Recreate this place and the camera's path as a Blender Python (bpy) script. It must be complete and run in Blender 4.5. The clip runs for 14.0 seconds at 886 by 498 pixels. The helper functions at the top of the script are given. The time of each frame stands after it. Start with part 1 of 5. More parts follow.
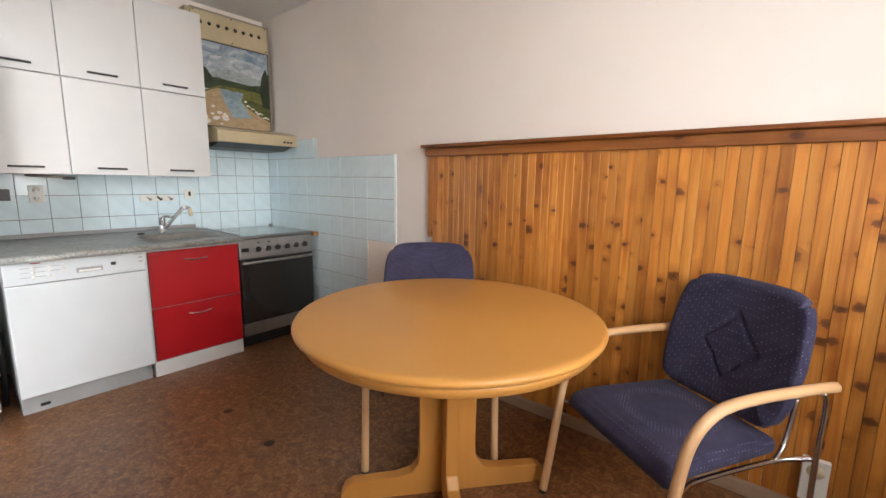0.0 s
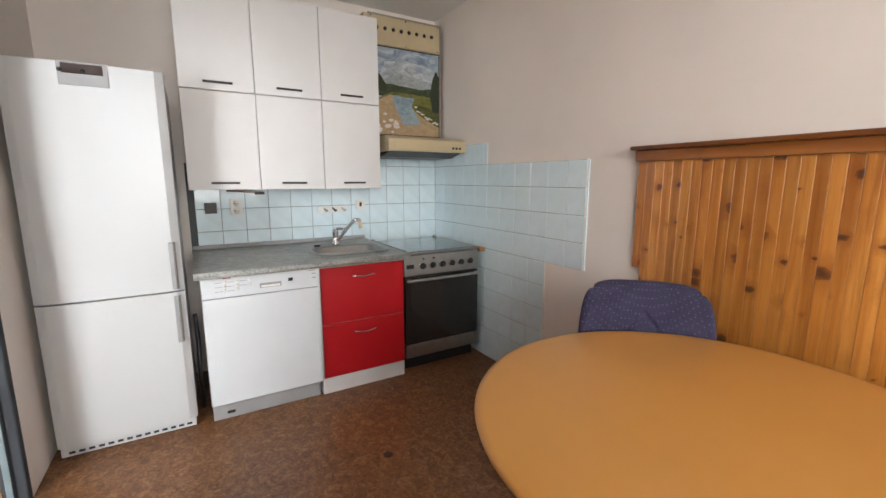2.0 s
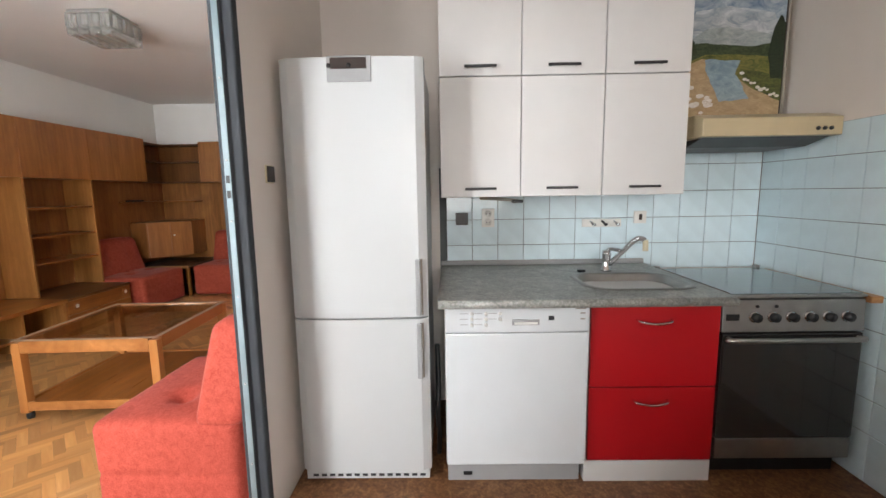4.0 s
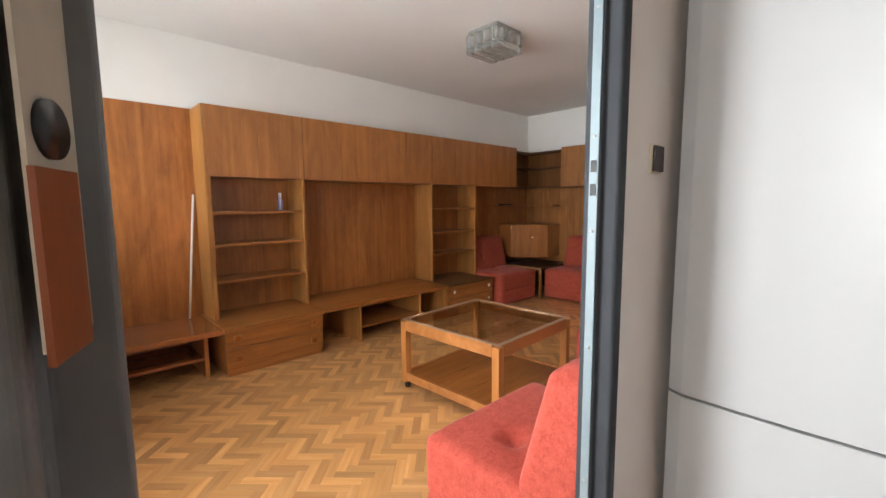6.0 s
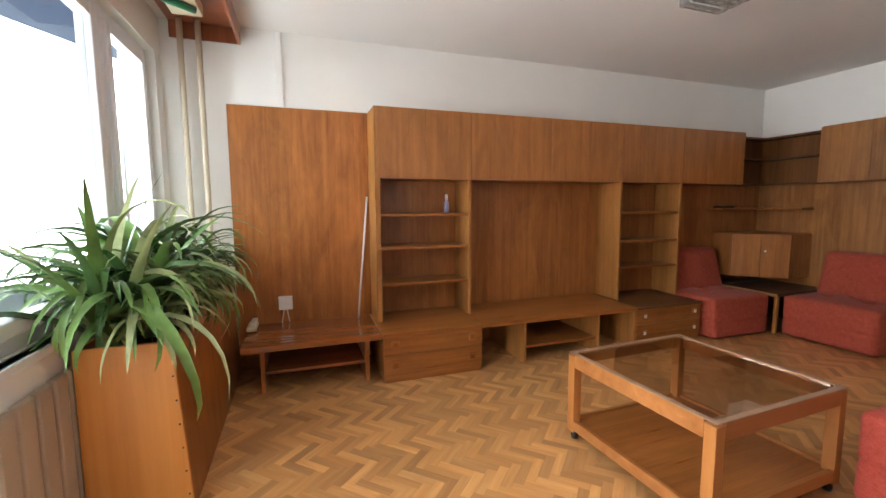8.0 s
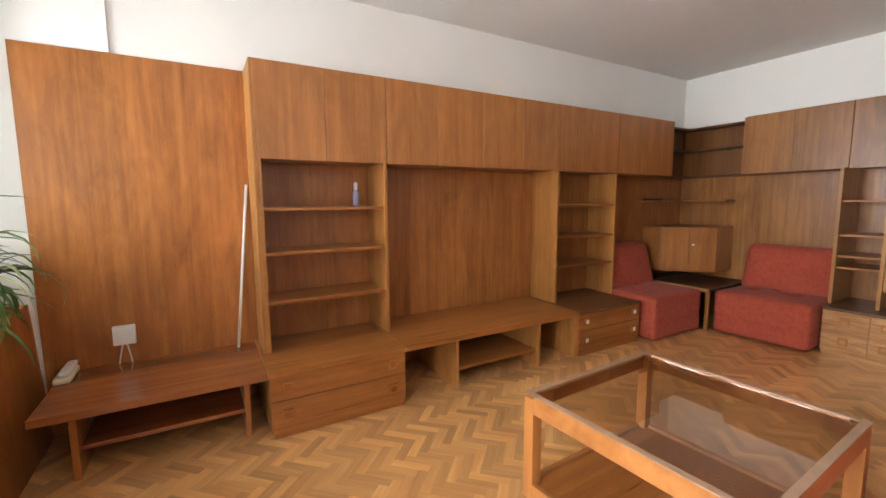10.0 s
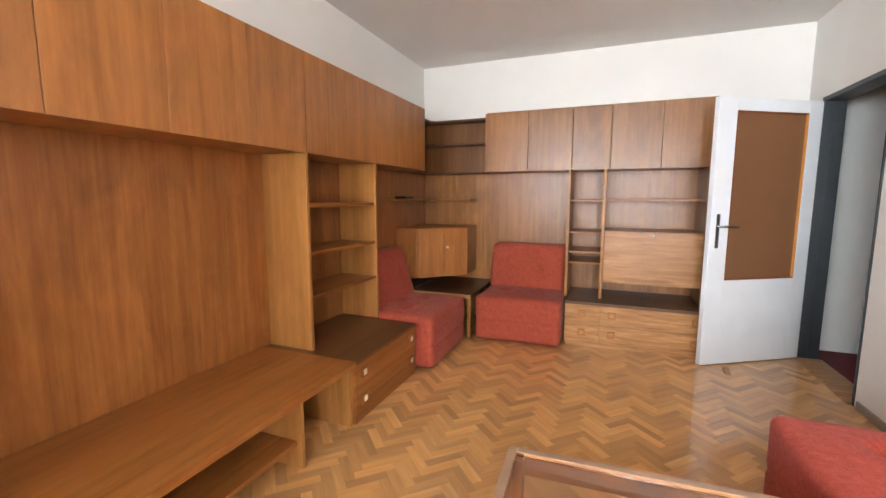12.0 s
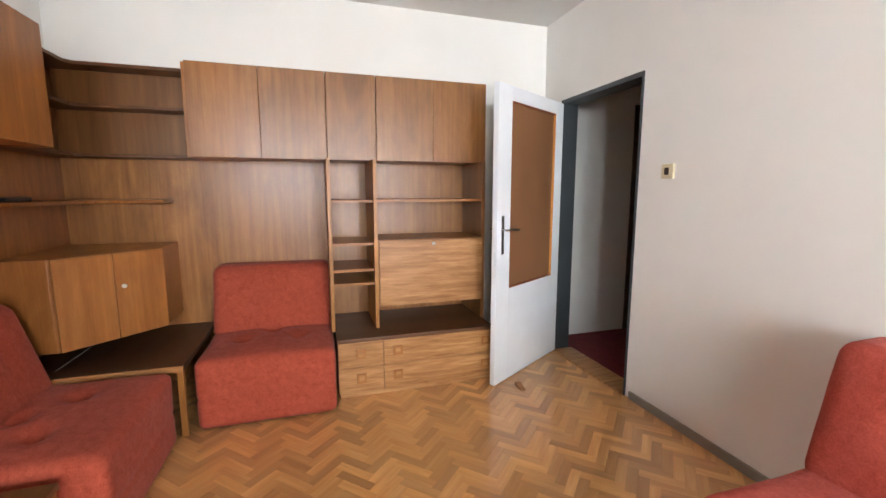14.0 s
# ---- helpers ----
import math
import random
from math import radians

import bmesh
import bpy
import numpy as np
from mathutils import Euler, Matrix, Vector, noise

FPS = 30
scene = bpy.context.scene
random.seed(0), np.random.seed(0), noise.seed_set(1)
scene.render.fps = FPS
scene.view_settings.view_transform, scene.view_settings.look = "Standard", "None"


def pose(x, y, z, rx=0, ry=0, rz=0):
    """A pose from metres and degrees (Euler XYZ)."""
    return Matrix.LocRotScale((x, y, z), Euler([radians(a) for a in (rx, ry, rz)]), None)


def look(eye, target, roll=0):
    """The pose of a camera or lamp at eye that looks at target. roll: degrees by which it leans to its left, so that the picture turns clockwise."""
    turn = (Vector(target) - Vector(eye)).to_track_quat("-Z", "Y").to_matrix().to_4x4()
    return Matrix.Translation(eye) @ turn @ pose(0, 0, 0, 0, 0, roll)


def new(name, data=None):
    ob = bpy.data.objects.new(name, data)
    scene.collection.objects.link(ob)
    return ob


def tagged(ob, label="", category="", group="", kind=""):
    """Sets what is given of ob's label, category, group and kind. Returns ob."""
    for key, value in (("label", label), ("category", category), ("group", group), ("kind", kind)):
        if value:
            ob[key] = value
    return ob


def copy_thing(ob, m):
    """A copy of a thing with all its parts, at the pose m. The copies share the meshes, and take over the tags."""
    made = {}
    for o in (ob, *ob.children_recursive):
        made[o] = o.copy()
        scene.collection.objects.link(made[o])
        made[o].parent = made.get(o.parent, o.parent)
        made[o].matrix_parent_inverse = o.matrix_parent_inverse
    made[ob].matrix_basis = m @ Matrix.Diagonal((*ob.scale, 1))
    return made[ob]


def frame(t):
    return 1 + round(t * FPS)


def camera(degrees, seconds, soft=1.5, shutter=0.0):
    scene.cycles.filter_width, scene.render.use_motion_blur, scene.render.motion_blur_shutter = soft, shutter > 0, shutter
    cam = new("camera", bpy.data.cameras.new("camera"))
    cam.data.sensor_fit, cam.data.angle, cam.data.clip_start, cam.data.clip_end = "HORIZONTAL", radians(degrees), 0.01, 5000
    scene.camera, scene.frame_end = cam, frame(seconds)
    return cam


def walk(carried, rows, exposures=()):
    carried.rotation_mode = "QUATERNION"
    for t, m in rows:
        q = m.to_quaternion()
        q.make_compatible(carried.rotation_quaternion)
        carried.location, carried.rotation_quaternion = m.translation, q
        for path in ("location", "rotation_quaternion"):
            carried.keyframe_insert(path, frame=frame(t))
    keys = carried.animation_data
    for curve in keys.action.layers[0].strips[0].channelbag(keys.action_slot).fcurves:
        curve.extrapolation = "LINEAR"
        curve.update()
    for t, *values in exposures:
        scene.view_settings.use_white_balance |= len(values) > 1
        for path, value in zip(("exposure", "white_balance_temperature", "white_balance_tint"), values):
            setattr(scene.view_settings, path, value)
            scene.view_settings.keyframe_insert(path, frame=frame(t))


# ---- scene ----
# ---- camera ----
LENS = 93.4
cam = camera(LENS, 14.0)
# seconds, eye x y z, yaw, pitch, roll
ROWS = [
    (0.0, 0.368, 0.249, 1.270, 39.29, -9.10, 0.85),
    (0.5, 0.291, 0.278, 1.279, 42.16, -9.19, 0.59),
    (1.0, 0.162, 0.324, 1.294, 46.69, -9.20, 0.39),
    (1.5, 0.008, 0.381, 1.324, 52.75, -9.24, 0.26),
    (2.0, -0.149, 0.442, 1.342, 59.48, -9.42, 0.00),
    (3.1, -0.569, 0.49, 1.318, 77.00, -8.20, -0.60),
    (4.3, -1.012, 0.411, 1.299, 96.44, -7.40, -0.98),
    (4.7, -1.154, 0.333, 1.288, 105.13, -6.97, -0.96),
    (5.0, -1.237, 0.262, 1.293, 112.14, -6.82, -0.98),
    (5.5, -1.343, 0.177, 1.293, 124.65, -6.33, -0.55),
    (5.6, -1.364, 0.169, 1.291, 126.99, -6.25, -0.47),
    (6.0, -1.458, 0.138, 1.284, 136.29, -6.16, -0.43),
    (6.5, -1.554, 0.103, 1.284, 146.13, -6.00, -0.32),
    (7.0, -1.647, -0.005, 1.302, 153.23, -6.02, -0.42),
    (7.2, -1.706, -0.045, 1.297, 155.56, -5.79, -0.29),
    (7.8, -1.794, -0.179, 1.297, 160.00, -5.80, -0.30),
    (8.4, -1.859, -0.329, 1.293, 161.80, -5.95, -0.30),
    (9.0, -1.932, -0.487, 1.287, 159.40, -6.20, -0.30),
    (9.5, -2.010, -0.655, 1.280, 155.72, -6.35, -0.32),
    (10.0, -2.101, -0.879, 1.265, 149.81, -6.53, -0.40),
    (10.5, -2.227, -1.121, 1.269, 141.74, -6.68, -0.32),
    (11.0, -2.377, -1.401, 1.280, 132.19, -6.96, -0.34),
    (11.5, -2.582, -1.665, 1.263, 121.81, -6.91, -0.15),
    (12.0, -2.819, -1.896, 1.265, 111.54, -6.99, 0.06),
    (12.5, -3.053, -2.111, 1.261, 101.23, -6.89, 0.07),
    (13.0, -3.311, -2.223, 1.280, 91.57, -7.46, -0.16),
    (13.5, -3.593, -2.300, 1.288, 81.72, -7.57, -0.12),
    (14.0, -3.908, -2.317, 1.302, 72.90, -7.73, -0.00),
]


def aim(x, y, z, yaw, pitch, roll):
    a, b = radians(yaw), radians(pitch)
    way = Vector((-math.sin(a) * math.cos(b), math.cos(a) * math.cos(b), math.sin(b)))
    eye = Vector((x, y, z))
    return look(eye, eye + 2 * way, roll)


walk(cam, [(r[0], aim(*r[1:])) for r in ROWS], exposures=[(0.0, 0.0), (2.0, -0.08), (4.5, -0.16), (5.0, -0.18), (6.5, -0.12), (7.2, -0.17), (9.5, 0.12), (10.5, 0.45), (11.5, 0.7), (12.5, 0.75), (14.0, 0.7)])

# ---- plan, metres ----
XK, YW = -3.41, 2.285          # kitchen: back wall, wainscot wall
XKE = 1.3                    # kitchen: window wall
YD, YL, YH = -0.262, -0.32, -0.44   # dividing wall: kitchen face, living face, hall part
XE, XW, YS = -0.93, -7.115, -3.815  # living room: window wall, end wall, long wall
CEIL = 2.64
DL, DR, DTOP = -1.503, -2.355, 2.0    # kitchen doorway
HL, HR = -6.01, -6.82         # hall doorway

# ---- world and lights ----
world = bpy.data.worlds.new("sky")
scene.world = world
world.use_nodes = True
wn, wl = world.node_tree.nodes, world.node_tree.links
sky = wn.new("ShaderNodeTexSky")
sky.sky_type, sky.sun_disc = "NISHITA", False
sky.sun_elevation, sky.sun_rotation = radians(48), radians(20)
bg = wn["Background"]
bg.inputs["Strength"].default_value = 0.12
wl.new(sky.outputs["Color"], bg.inputs["Color"])

sun = bpy.data.lights.new("sun", "SUN")
sun.energy, sun.angle, sun.color = 0.8, radians(15), (1.0, 0.96, 0.9)
sun_ob = new("sun", sun)
sun_ob.matrix_world = look((30, 80, 95), (0, 0, 0))


def window_light(name, place, target, w, h, watts, color, spread=128):
    d = bpy.data.lights.new(name, "AREA")
    d.shape, d.size, d.size_y, d.energy, d.color = "RECTANGLE", w, h, watts, color
    o = new(name, d)
    d.spread = radians(spread)
    o.matrix_world = look(place, target)
    return o


window_light("sky_window", (-0.1, -3.25, 1.6), (-3.0, -1.7, 1.5), 1.95, 1.6, 120, (0.88, 0.95, 1.0), 150)
window_light("sky_balcony_door", (-0.6, -1.2, 1.2), (-3.0, -0.8, 1.1), 0.8, 2.1, 62, (0.95, 0.97, 1.0), 172)
window_light("sky_kitchen", (XKE + 0.75, 0.45, 1.7), (-1.0, 1.5, 1.35), 2.3, 1.6, 100, (1.0, 0.98, 0.97), 150)


# ---- materials ----
def nodes_of(name):
    m = bpy.data.materials.new(name)
    m.use_nodes = True
    return m, m.node_tree.nodes, m.node_tree.links, m.node_tree.nodes["Principled BSDF"]


def link_in(links, sock, v):
    if isinstance(v, bpy.types.NodeSocket):
        links.new(v, sock)
    elif isinstance(v, (tuple, list)) and len(v) == 3 and sock.type == "RGBA":
        sock.default_value = (*v, 1)
    else:
        sock.default_value = v


def math_node(nt, links, op, a, b=0.0, clamp=False):
    n = nt.new("ShaderNodeMath")
    n.operation, n.use_clamp = op, clamp
    link_in(links, n.inputs[0], a)
    link_in(links, n.inputs[1], b)
    return n.outputs[0]


def mix_col(nt, links, fac, a, b, mode="MIX"):
    n = nt.new("ShaderNodeMix")
    n.data_type, n.blend_type = "RGBA", mode
    link_in(links, n.inputs[0], fac)
    link_in(links, n.inputs[6], a)
    link_in(links, n.inputs[7], b)
    return n.outputs[2]


def coords(nt, links, scale=(1, 1, 1), shift=0.0, island=False):
    """Object coordinates in metres, moved by a random amount for each object or island."""
    tc = nt.new("ShaderNodeTexCoord")
    out = tc.outputs["Object"]
    rnd = None
    if shift:
        if island:
            rnd = nt.new("ShaderNodeNewGeometry").outputs["Random Per Island"]
        else:
            rnd = nt.new("ShaderNodeObjectInfo").outputs["Random"]
        v = nt.new("ShaderNodeVectorMath")
        v.operation = "MULTIPLY_ADD"
        comb = nt.new("ShaderNodeCombineXYZ")
        for i, k in enumerate((1.0, 1.7, 2.3)):
            links.new(math_node(nt, links, "MULTIPLY", rnd, k * shift), comb.inputs[i])
        v.inputs[1].default_value = (1, 1, 1)
        links.new(out, v.inputs[0])
        links.new(comb.outputs[0], v.inputs[2])
        out = v.outputs[0]
    mp = nt.new("ShaderNodeMapping")
    mp.inputs["Scale"].default_value = scale
    links.new(out, mp.inputs["Vector"])
    return mp.outputs[0], rnd


def noise_tex(nt, links, vec, scale, detail=4.0, rough=0.55, distort=0.0):
    n = nt.new("ShaderNodeTexNoise")
    n.inputs["Scale"].default_value, n.inputs["Detail"].default_value = scale, detail
    n.inputs["Roughness"].default_value, n.inputs["Distortion"].default_value = rough, distort
    links.new(vec, n.inputs["Vector"])
    return n.outputs["Fac"]


def ramp(nt, links, fac, stops):
    n = nt.new("ShaderNodeValToRGB")
    e = n.color_ramp.elements
    while len(e) < len(stops):
        e.new(0.5)
    for s, (p, c) in zip(e, stops):
        s.position, s.color = p, (*c, 1)
    links.new(fac, n.inputs[0])
    return n.outputs[0]


def bump(nt, links, bsdf, height, strength=0.2, dist=0.002):
    b = nt.new("ShaderNodeBump")
    b.inputs["Strength"].default_value, b.inputs["Distance"].default_value = strength, dist
    links.new(height, b.inputs["Height"])
    links.new(b.outputs[0], bsdf.inputs["Normal"])


def plain(name, c, rough=0.5, metal=0.0, vary=0.06, scale=6.0, fine=120.0, bmp=0.08, coat=0.0, spec=0.5, rvar=0.25):
    """A painted, plastic or metal surface with faint large stains and a fine grain."""
    m, nt, ln, p = nodes_of(name)
    vec, _ = coords(nt, ln)
    n1 = noise_tex(nt, ln, vec, scale, 5)
    n2 = noise_tex(nt, ln, vec, fine, 2)
    lo = tuple(max(0, x * (1 - 2 * vary)) for x in c)
    hi = tuple(min(1, x * (1 + vary)) for x in c)
    link_in(ln, p.inputs["Base Color"], ramp(nt, ln, n1, [(0.25, lo), (0.7, hi)]))
    r = math_node(nt, ln, "MULTIPLY_ADD", n1, rvar)
    r.node.inputs[2].default_value = rough - 0.5 * rvar
    ln.new(r, p.inputs["Roughness"])
    p.inputs["Metallic"].default_value = metal
    p.inputs["Specular IOR Level"].default_value = spec
    p.inputs["Coat Weight"].default_value = coat
    if bmp:
        bump(nt, ln, p, n2, bmp, 0.001)
    return m


def wood(name, dark, mid, light, grain=2, rough=0.38, streak=13.0, knots=False, shift=7.0, island=False, tone=0.0, coat=0.0, stretch=0.055, pores=0.55, spec=0.4, relief=0.12, coat_rough=0.14, figure=0.0):
    """Wood with long grain along one local axis: broad bands, fine pores, optional knots."""
    m, nt, ln, p = nodes_of(name)
    sc = [1.0, 1.0, 1.0]
    sc[grain] = stretch
    vec, rnd = coords(nt, ln, tuple(sc), shift, island)
    wide = noise_tex(nt, ln, vec, streak * 0.35, 3, 0.5, 0.6)
    band = noise_tex(nt, ln, vec, streak, 5, 0.6, 0.4)
    pore = noise_tex(nt, ln, vec, 230.0, 2, 0.6)
    f = math_node(nt, ln, "MULTIPLY_ADD", band, 0.6)
    ln.new(math_node(nt, ln, "MULTIPLY", wide, 0.4), f.node.inputs[2])
    col = ramp(nt, ln, f, [(0.3, dark), (0.5, mid), (0.68, light)])
    col = mix_col(nt, ln, math_node(nt, ln, "MULTIPLY", math_node(nt, ln, "SUBTRACT", pore, 0.5, True), pores), col, dark)
    if figure:
        fs = [1.0, 1.0, 1.0]
        fs[grain] = 0.28
        fv, _ = coords(nt, ln, tuple(fs), shift, island)
        cloud = noise_tex(nt, ln, fv, 5.5, 4, 0.6, 1.2)
        flake = noise_tex(nt, ln, fv, 38.0, 3, 0.6, 0.6)
        g = math_node(nt, ln, "MULTIPLY_ADD", cloud, 3.0 * figure)
        g.node.inputs[2].default_value = 1 - 2.0 * figure
        g = math_node(nt, ln, "ADD", g, math_node(nt, ln, "MULTIPLY", flake, figure))
        shade = nt.new("ShaderNodeCombineColor")
        for i in range(3):
            ln.new(g, shade.inputs[i])
        col = mix_col(nt, ln, 1.0, col, shade.outputs[0], "MULTIPLY")
    if knots:
        kv, _ = coords(nt, ln, (0.8, 1, 1), shift)
        sep, cmb = nt.new("ShaderNodeSeparateXYZ"), nt.new("ShaderNodeCombineXYZ")
        ln.new(kv, sep.inputs[0])
        ln.new(sep.outputs[0], cmb.inputs[0])
        ln.new(sep.outputs[2], cmb.inputs[1])
        vo = nt.new("ShaderNodeTexVoronoi")
        vo.voronoi_dimensions = "2D"
        vo.inputs["Scale"].default_value = 6.6
        ln.new(cmb.outputs[0], vo.inputs["Vector"])
        wob = noise_tex(nt, ln, cmb.outputs[0], 45, 3, 0.6)
        dist = math_node(nt, ln, "ADD", vo.outputs["Distance"], math_node(nt, ln, "MULTIPLY", math_node(nt, ln, "SUBTRACT", wob, 0.5), 0.22))
        hue = nt.new("ShaderNodeSeparateColor")
        ln.new(vo.outputs["Color"], hue.inputs[0])
        size = math_node(nt, ln, "MULTIPLY_ADD", math_node(nt, ln, "POWER", hue.outputs[0], 1.4), 0.16)
        size.node.inputs[2].default_value = 0.015
        stain = noise_tex(nt, ln, vec, 9.0, 4, 0.6, 1.6)
        flame = math_node(nt, ln, "MULTIPLY", math_node(nt, ln, "SUBTRACT", stain, 0.5, True), 4.0, True)
        col = mix_col(nt, ln, flame, col, (dark[0] * 0.8, dark[1] * 0.7, dark[2] * 0.7))
        halo = math_node(nt, ln, "SUBTRACT", 1.0, math_node(nt, ln, "DIVIDE", dist, math_node(nt, ln, "MULTIPLY", size, 3.4)), True)
        core = math_node(nt, ln, "SUBTRACT", 1.0, math_node(nt, ln, "DIVIDE", dist, size), True)
        col = mix_col(nt, ln, math_node(nt, ln, "MULTIPLY", halo, 0.7), col, (dark[0] * 0.75, dark[1] * 0.6, dark[2] * 0.5))
        col = mix_col(nt, ln, math_node(nt, ln, "MULTIPLY", math_node(nt, ln, "POWER", core, 0.28), 0.92), col, (0.07, 0.02, 0.007))
    if tone:
        r = rnd
        g = math_node(nt, ln, "MULTIPLY_ADD", r, 2 * tone)
        g.node.inputs[2].default_value = 1 - tone
        comb = nt.new("ShaderNodeCombineColor")
        for i in range(3):
            ln.new(g, comb.inputs[i])
        col = mix_col(nt, ln, 1.0, col, comb.outputs[0], "MULTIPLY")
    ln.new(col, p.inputs["Base Color"])
    rr = math_node(nt, ln, "MULTIPLY_ADD", band, 0.25)
    rr.node.inputs[2].default_value = rough - 0.12
    ln.new(rr, p.inputs["Roughness"])
    p.inputs["Coat Weight"].default_value = coat
    p.inputs["Coat Roughness"].default_value = coat_rough
    p.inputs["Specular IOR Level"].default_value = spec
    if relief:
        bump(nt, ln, p, pore, relief, 0.0008)
    return m


def lino():
    m, nt, ln, p = nodes_of("marbled_lino")
    vec, _ = coords(nt, ln)
    a = noise_tex(nt, ln, vec, 22, 6, 0.65, 1.2)
    b = noise_tex(nt, ln, vec, 1.6, 4)
    c = noise_tex(nt, ln, vec, 70, 3, 0.6, 0.5)
    f = math_node(nt, ln, "MULTIPLY_ADD", c, 0.4)
    ln.new(math_node(nt, ln, "MULTIPLY", a, 0.6), f.node.inputs[2])
    col = ramp(nt, ln, f, [(0.36, (0.075, 0.027, 0.01)), (0.5, (0.21, 0.09, 0.034)), (0.62, (0.38, 0.2, 0.085))])
    col = mix_col(nt, ln, math_node(nt, ln, "MULTIPLY", b, 0.5), col, (0.15, 0.058, 0.021))
    ln.new(col, p.inputs["Base Color"])
    r = math_node(nt, ln, "MULTIPLY_ADD", b, 0.3)
    r.node.inputs[2].default_value = 0.23
    ln.new(r, p.inputs["Roughness"])
    bump(nt, ln, p, a, 0.05, 0.001)
    return m


def speckle():
    m, nt, ln, p = nodes_of("speckled_laminate")
    vec, _ = coords(nt, ln)
    a = noise_tex(nt, ln, vec, 90, 4, 0.7)
    b = noise_tex(nt, ln, vec, 14, 5, 0.7, 1.0)
    f = math_node(nt, ln, "MULTIPLY_ADD", a, 0.5)
    ln.new(math_node(nt, ln, "MULTIPLY", b, 0.5), f.node.inputs[2])
    ln.new(ramp(nt, ln, f, [(0.38, (0.15, 0.15, 0.14)), (0.5, (0.27, 0.267, 0.245)), (0.63, (0.43, 0.42, 0.385))]), p.inputs["Base Color"])
    p.inputs["Roughness"].default_value = 0.36
    return m


def fabric(name, c1, c2, scale=140.0, dots=False, rough=0.95, nap=5.0, sheen=0.08):
    m, nt, ln, p = nodes_of(name)
    vec, _ = coords(nt, ln)
    n1 = noise_tex(nt, ln, vec, nap, 5, 0.65, 0.7)
    n2 = noise_tex(nt, ln, vec, scale, 3, 0.6)
    f = math_node(nt, ln, "MULTIPLY_ADD", n2, 0.45)
    ln.new(math_node(nt, ln, "MULTIPLY", n1, 0.55), f.node.inputs[2])
    col = ramp(nt, ln, f, [(0.36, c1), (0.64, c2)])
    if dots:
        mp = nt.new("ShaderNodeMapping")
        mp.inputs["Rotation"].default_value = (0, 0, radians(45))
        ln.new(vec, mp.inputs["Vector"])
        vo = nt.new("ShaderNodeTexVoronoi")
        vo.inputs["Scale"].default_value, vo.inputs["Randomness"].default_value = 95, 0.0
        ln.new(mp.outputs[0], vo.inputs["Vector"])
        d = math_node(nt, ln, "LESS_THAN", vo.outputs["Distance"], 0.17)
        col = mix_col(nt, ln, math_node(nt, ln, "MULTIPLY", d, 0.6), col, (0.3, 0.3, 0.5))
    ln.new(col, p.inputs["Base Color"])
    p.inputs["Roughness"].default_value = rough
    p.inputs["Sheen Weight"].default_value = sheen
    p.inputs["Sheen Roughness"].default_value = 0.4
    p.inputs["Specular IOR Level"].default_value = 0.15
    bump(nt, ln, p, n2, 0.35, 0.0015)
    return m


def glass(name, tint=(1, 1, 1), rough=0.0):
    m, nt, ln, p = nodes_of(name)
    vec, _ = coords(nt, ln)
    link_in(ln, p.inputs["Base Color"], tint)
    p.inputs["Roughness"].default_value = rough
    p.inputs["Transmission Weight"].default_value = 1.0
    p.inputs["IOR"].default_value = 1.45
    if rough:
        bump(nt, ln, p, noise_tex(nt, ln, vec, 40, 3), 0.6, 0.004)
    return m


WALL = plain("white_wall_paint", (0.85, 0.835, 0.8), 0.85, vary=0.025, scale=1.3, fine=160, bmp=0.25, spec=0.2)
WALLK = plain("cream_wall_paint", (0.79, 0.725, 0.67), 0.85, vary=0.03, scale=1.3, fine=160, bmp=0.25, spec=0.2)
CEILING = plain("ceiling_paint", (0.78, 0.76, 0.73), 0.9, vary=0.02, scale=1.0, fine=180, bmp=0.2, spec=0.15)
LINO = lino()
VEN = ((0.262, 0.094, 0.022), (0.34, 0.128, 0.031), (0.41, 0.164, 0.044))
VENEER = wood("walnut_veneer", *VEN, grain=2, rough=0.36, tone=0.06, streak=40, spec=0.5, stretch=0.03, figure=0.3)
BACKV = wood("dark_reddish_veneer", (0.214, 0.073, 0.017), (0.302, 0.108, 0.027), (0.38, 0.147, 0.039), grain=2, rough=0.34, streak=40, stretch=0.03, figure=0.35)
# walnut darkened to stand for the shade inside the open corner shelf
SHADED_CORNERV = wood("shaded_corner_veneer", (0.11, 0.042, 0.011), (0.17, 0.067, 0.018), (0.235, 0.097, 0.028), grain=2, rough=0.4, streak=24)
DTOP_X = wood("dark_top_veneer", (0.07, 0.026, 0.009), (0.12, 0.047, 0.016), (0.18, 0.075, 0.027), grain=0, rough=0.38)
DTOP_Y = wood("dark_top_veneer_y", (0.06, 0.022, 0.009), (0.1, 0.04, 0.016), (0.15, 0.063, 0.026), grain=1, rough=0.38)
VENEER_X = wood("walnut_veneer_x", (0.2, 0.066, 0.014), (0.29, 0.102, 0.023), (0.37, 0.142, 0.035), grain=0, rough=0.32, streak=36, stretch=0.03, figure=0.3)
VENEER_Y = wood("walnut_veneer_y", *VEN, grain=1, rough=0.36)
ROSE = ((0.17, 0.05, 0.014), (0.28, 0.09, 0.024), (0.38, 0.135, 0.038))
ROSE_X = wood("reddish_veneer", *ROSE, grain=0, rough=0.16, coat=0.5)
ROSE_Z = wood("reddish_panel_veneer", (0.255, 0.084, 0.019), (0.345, 0.121, 0.028), (0.42, 0.157, 0.039), grain=2, rough=0.36, streak=36, stretch=0.03, figure=0.4)
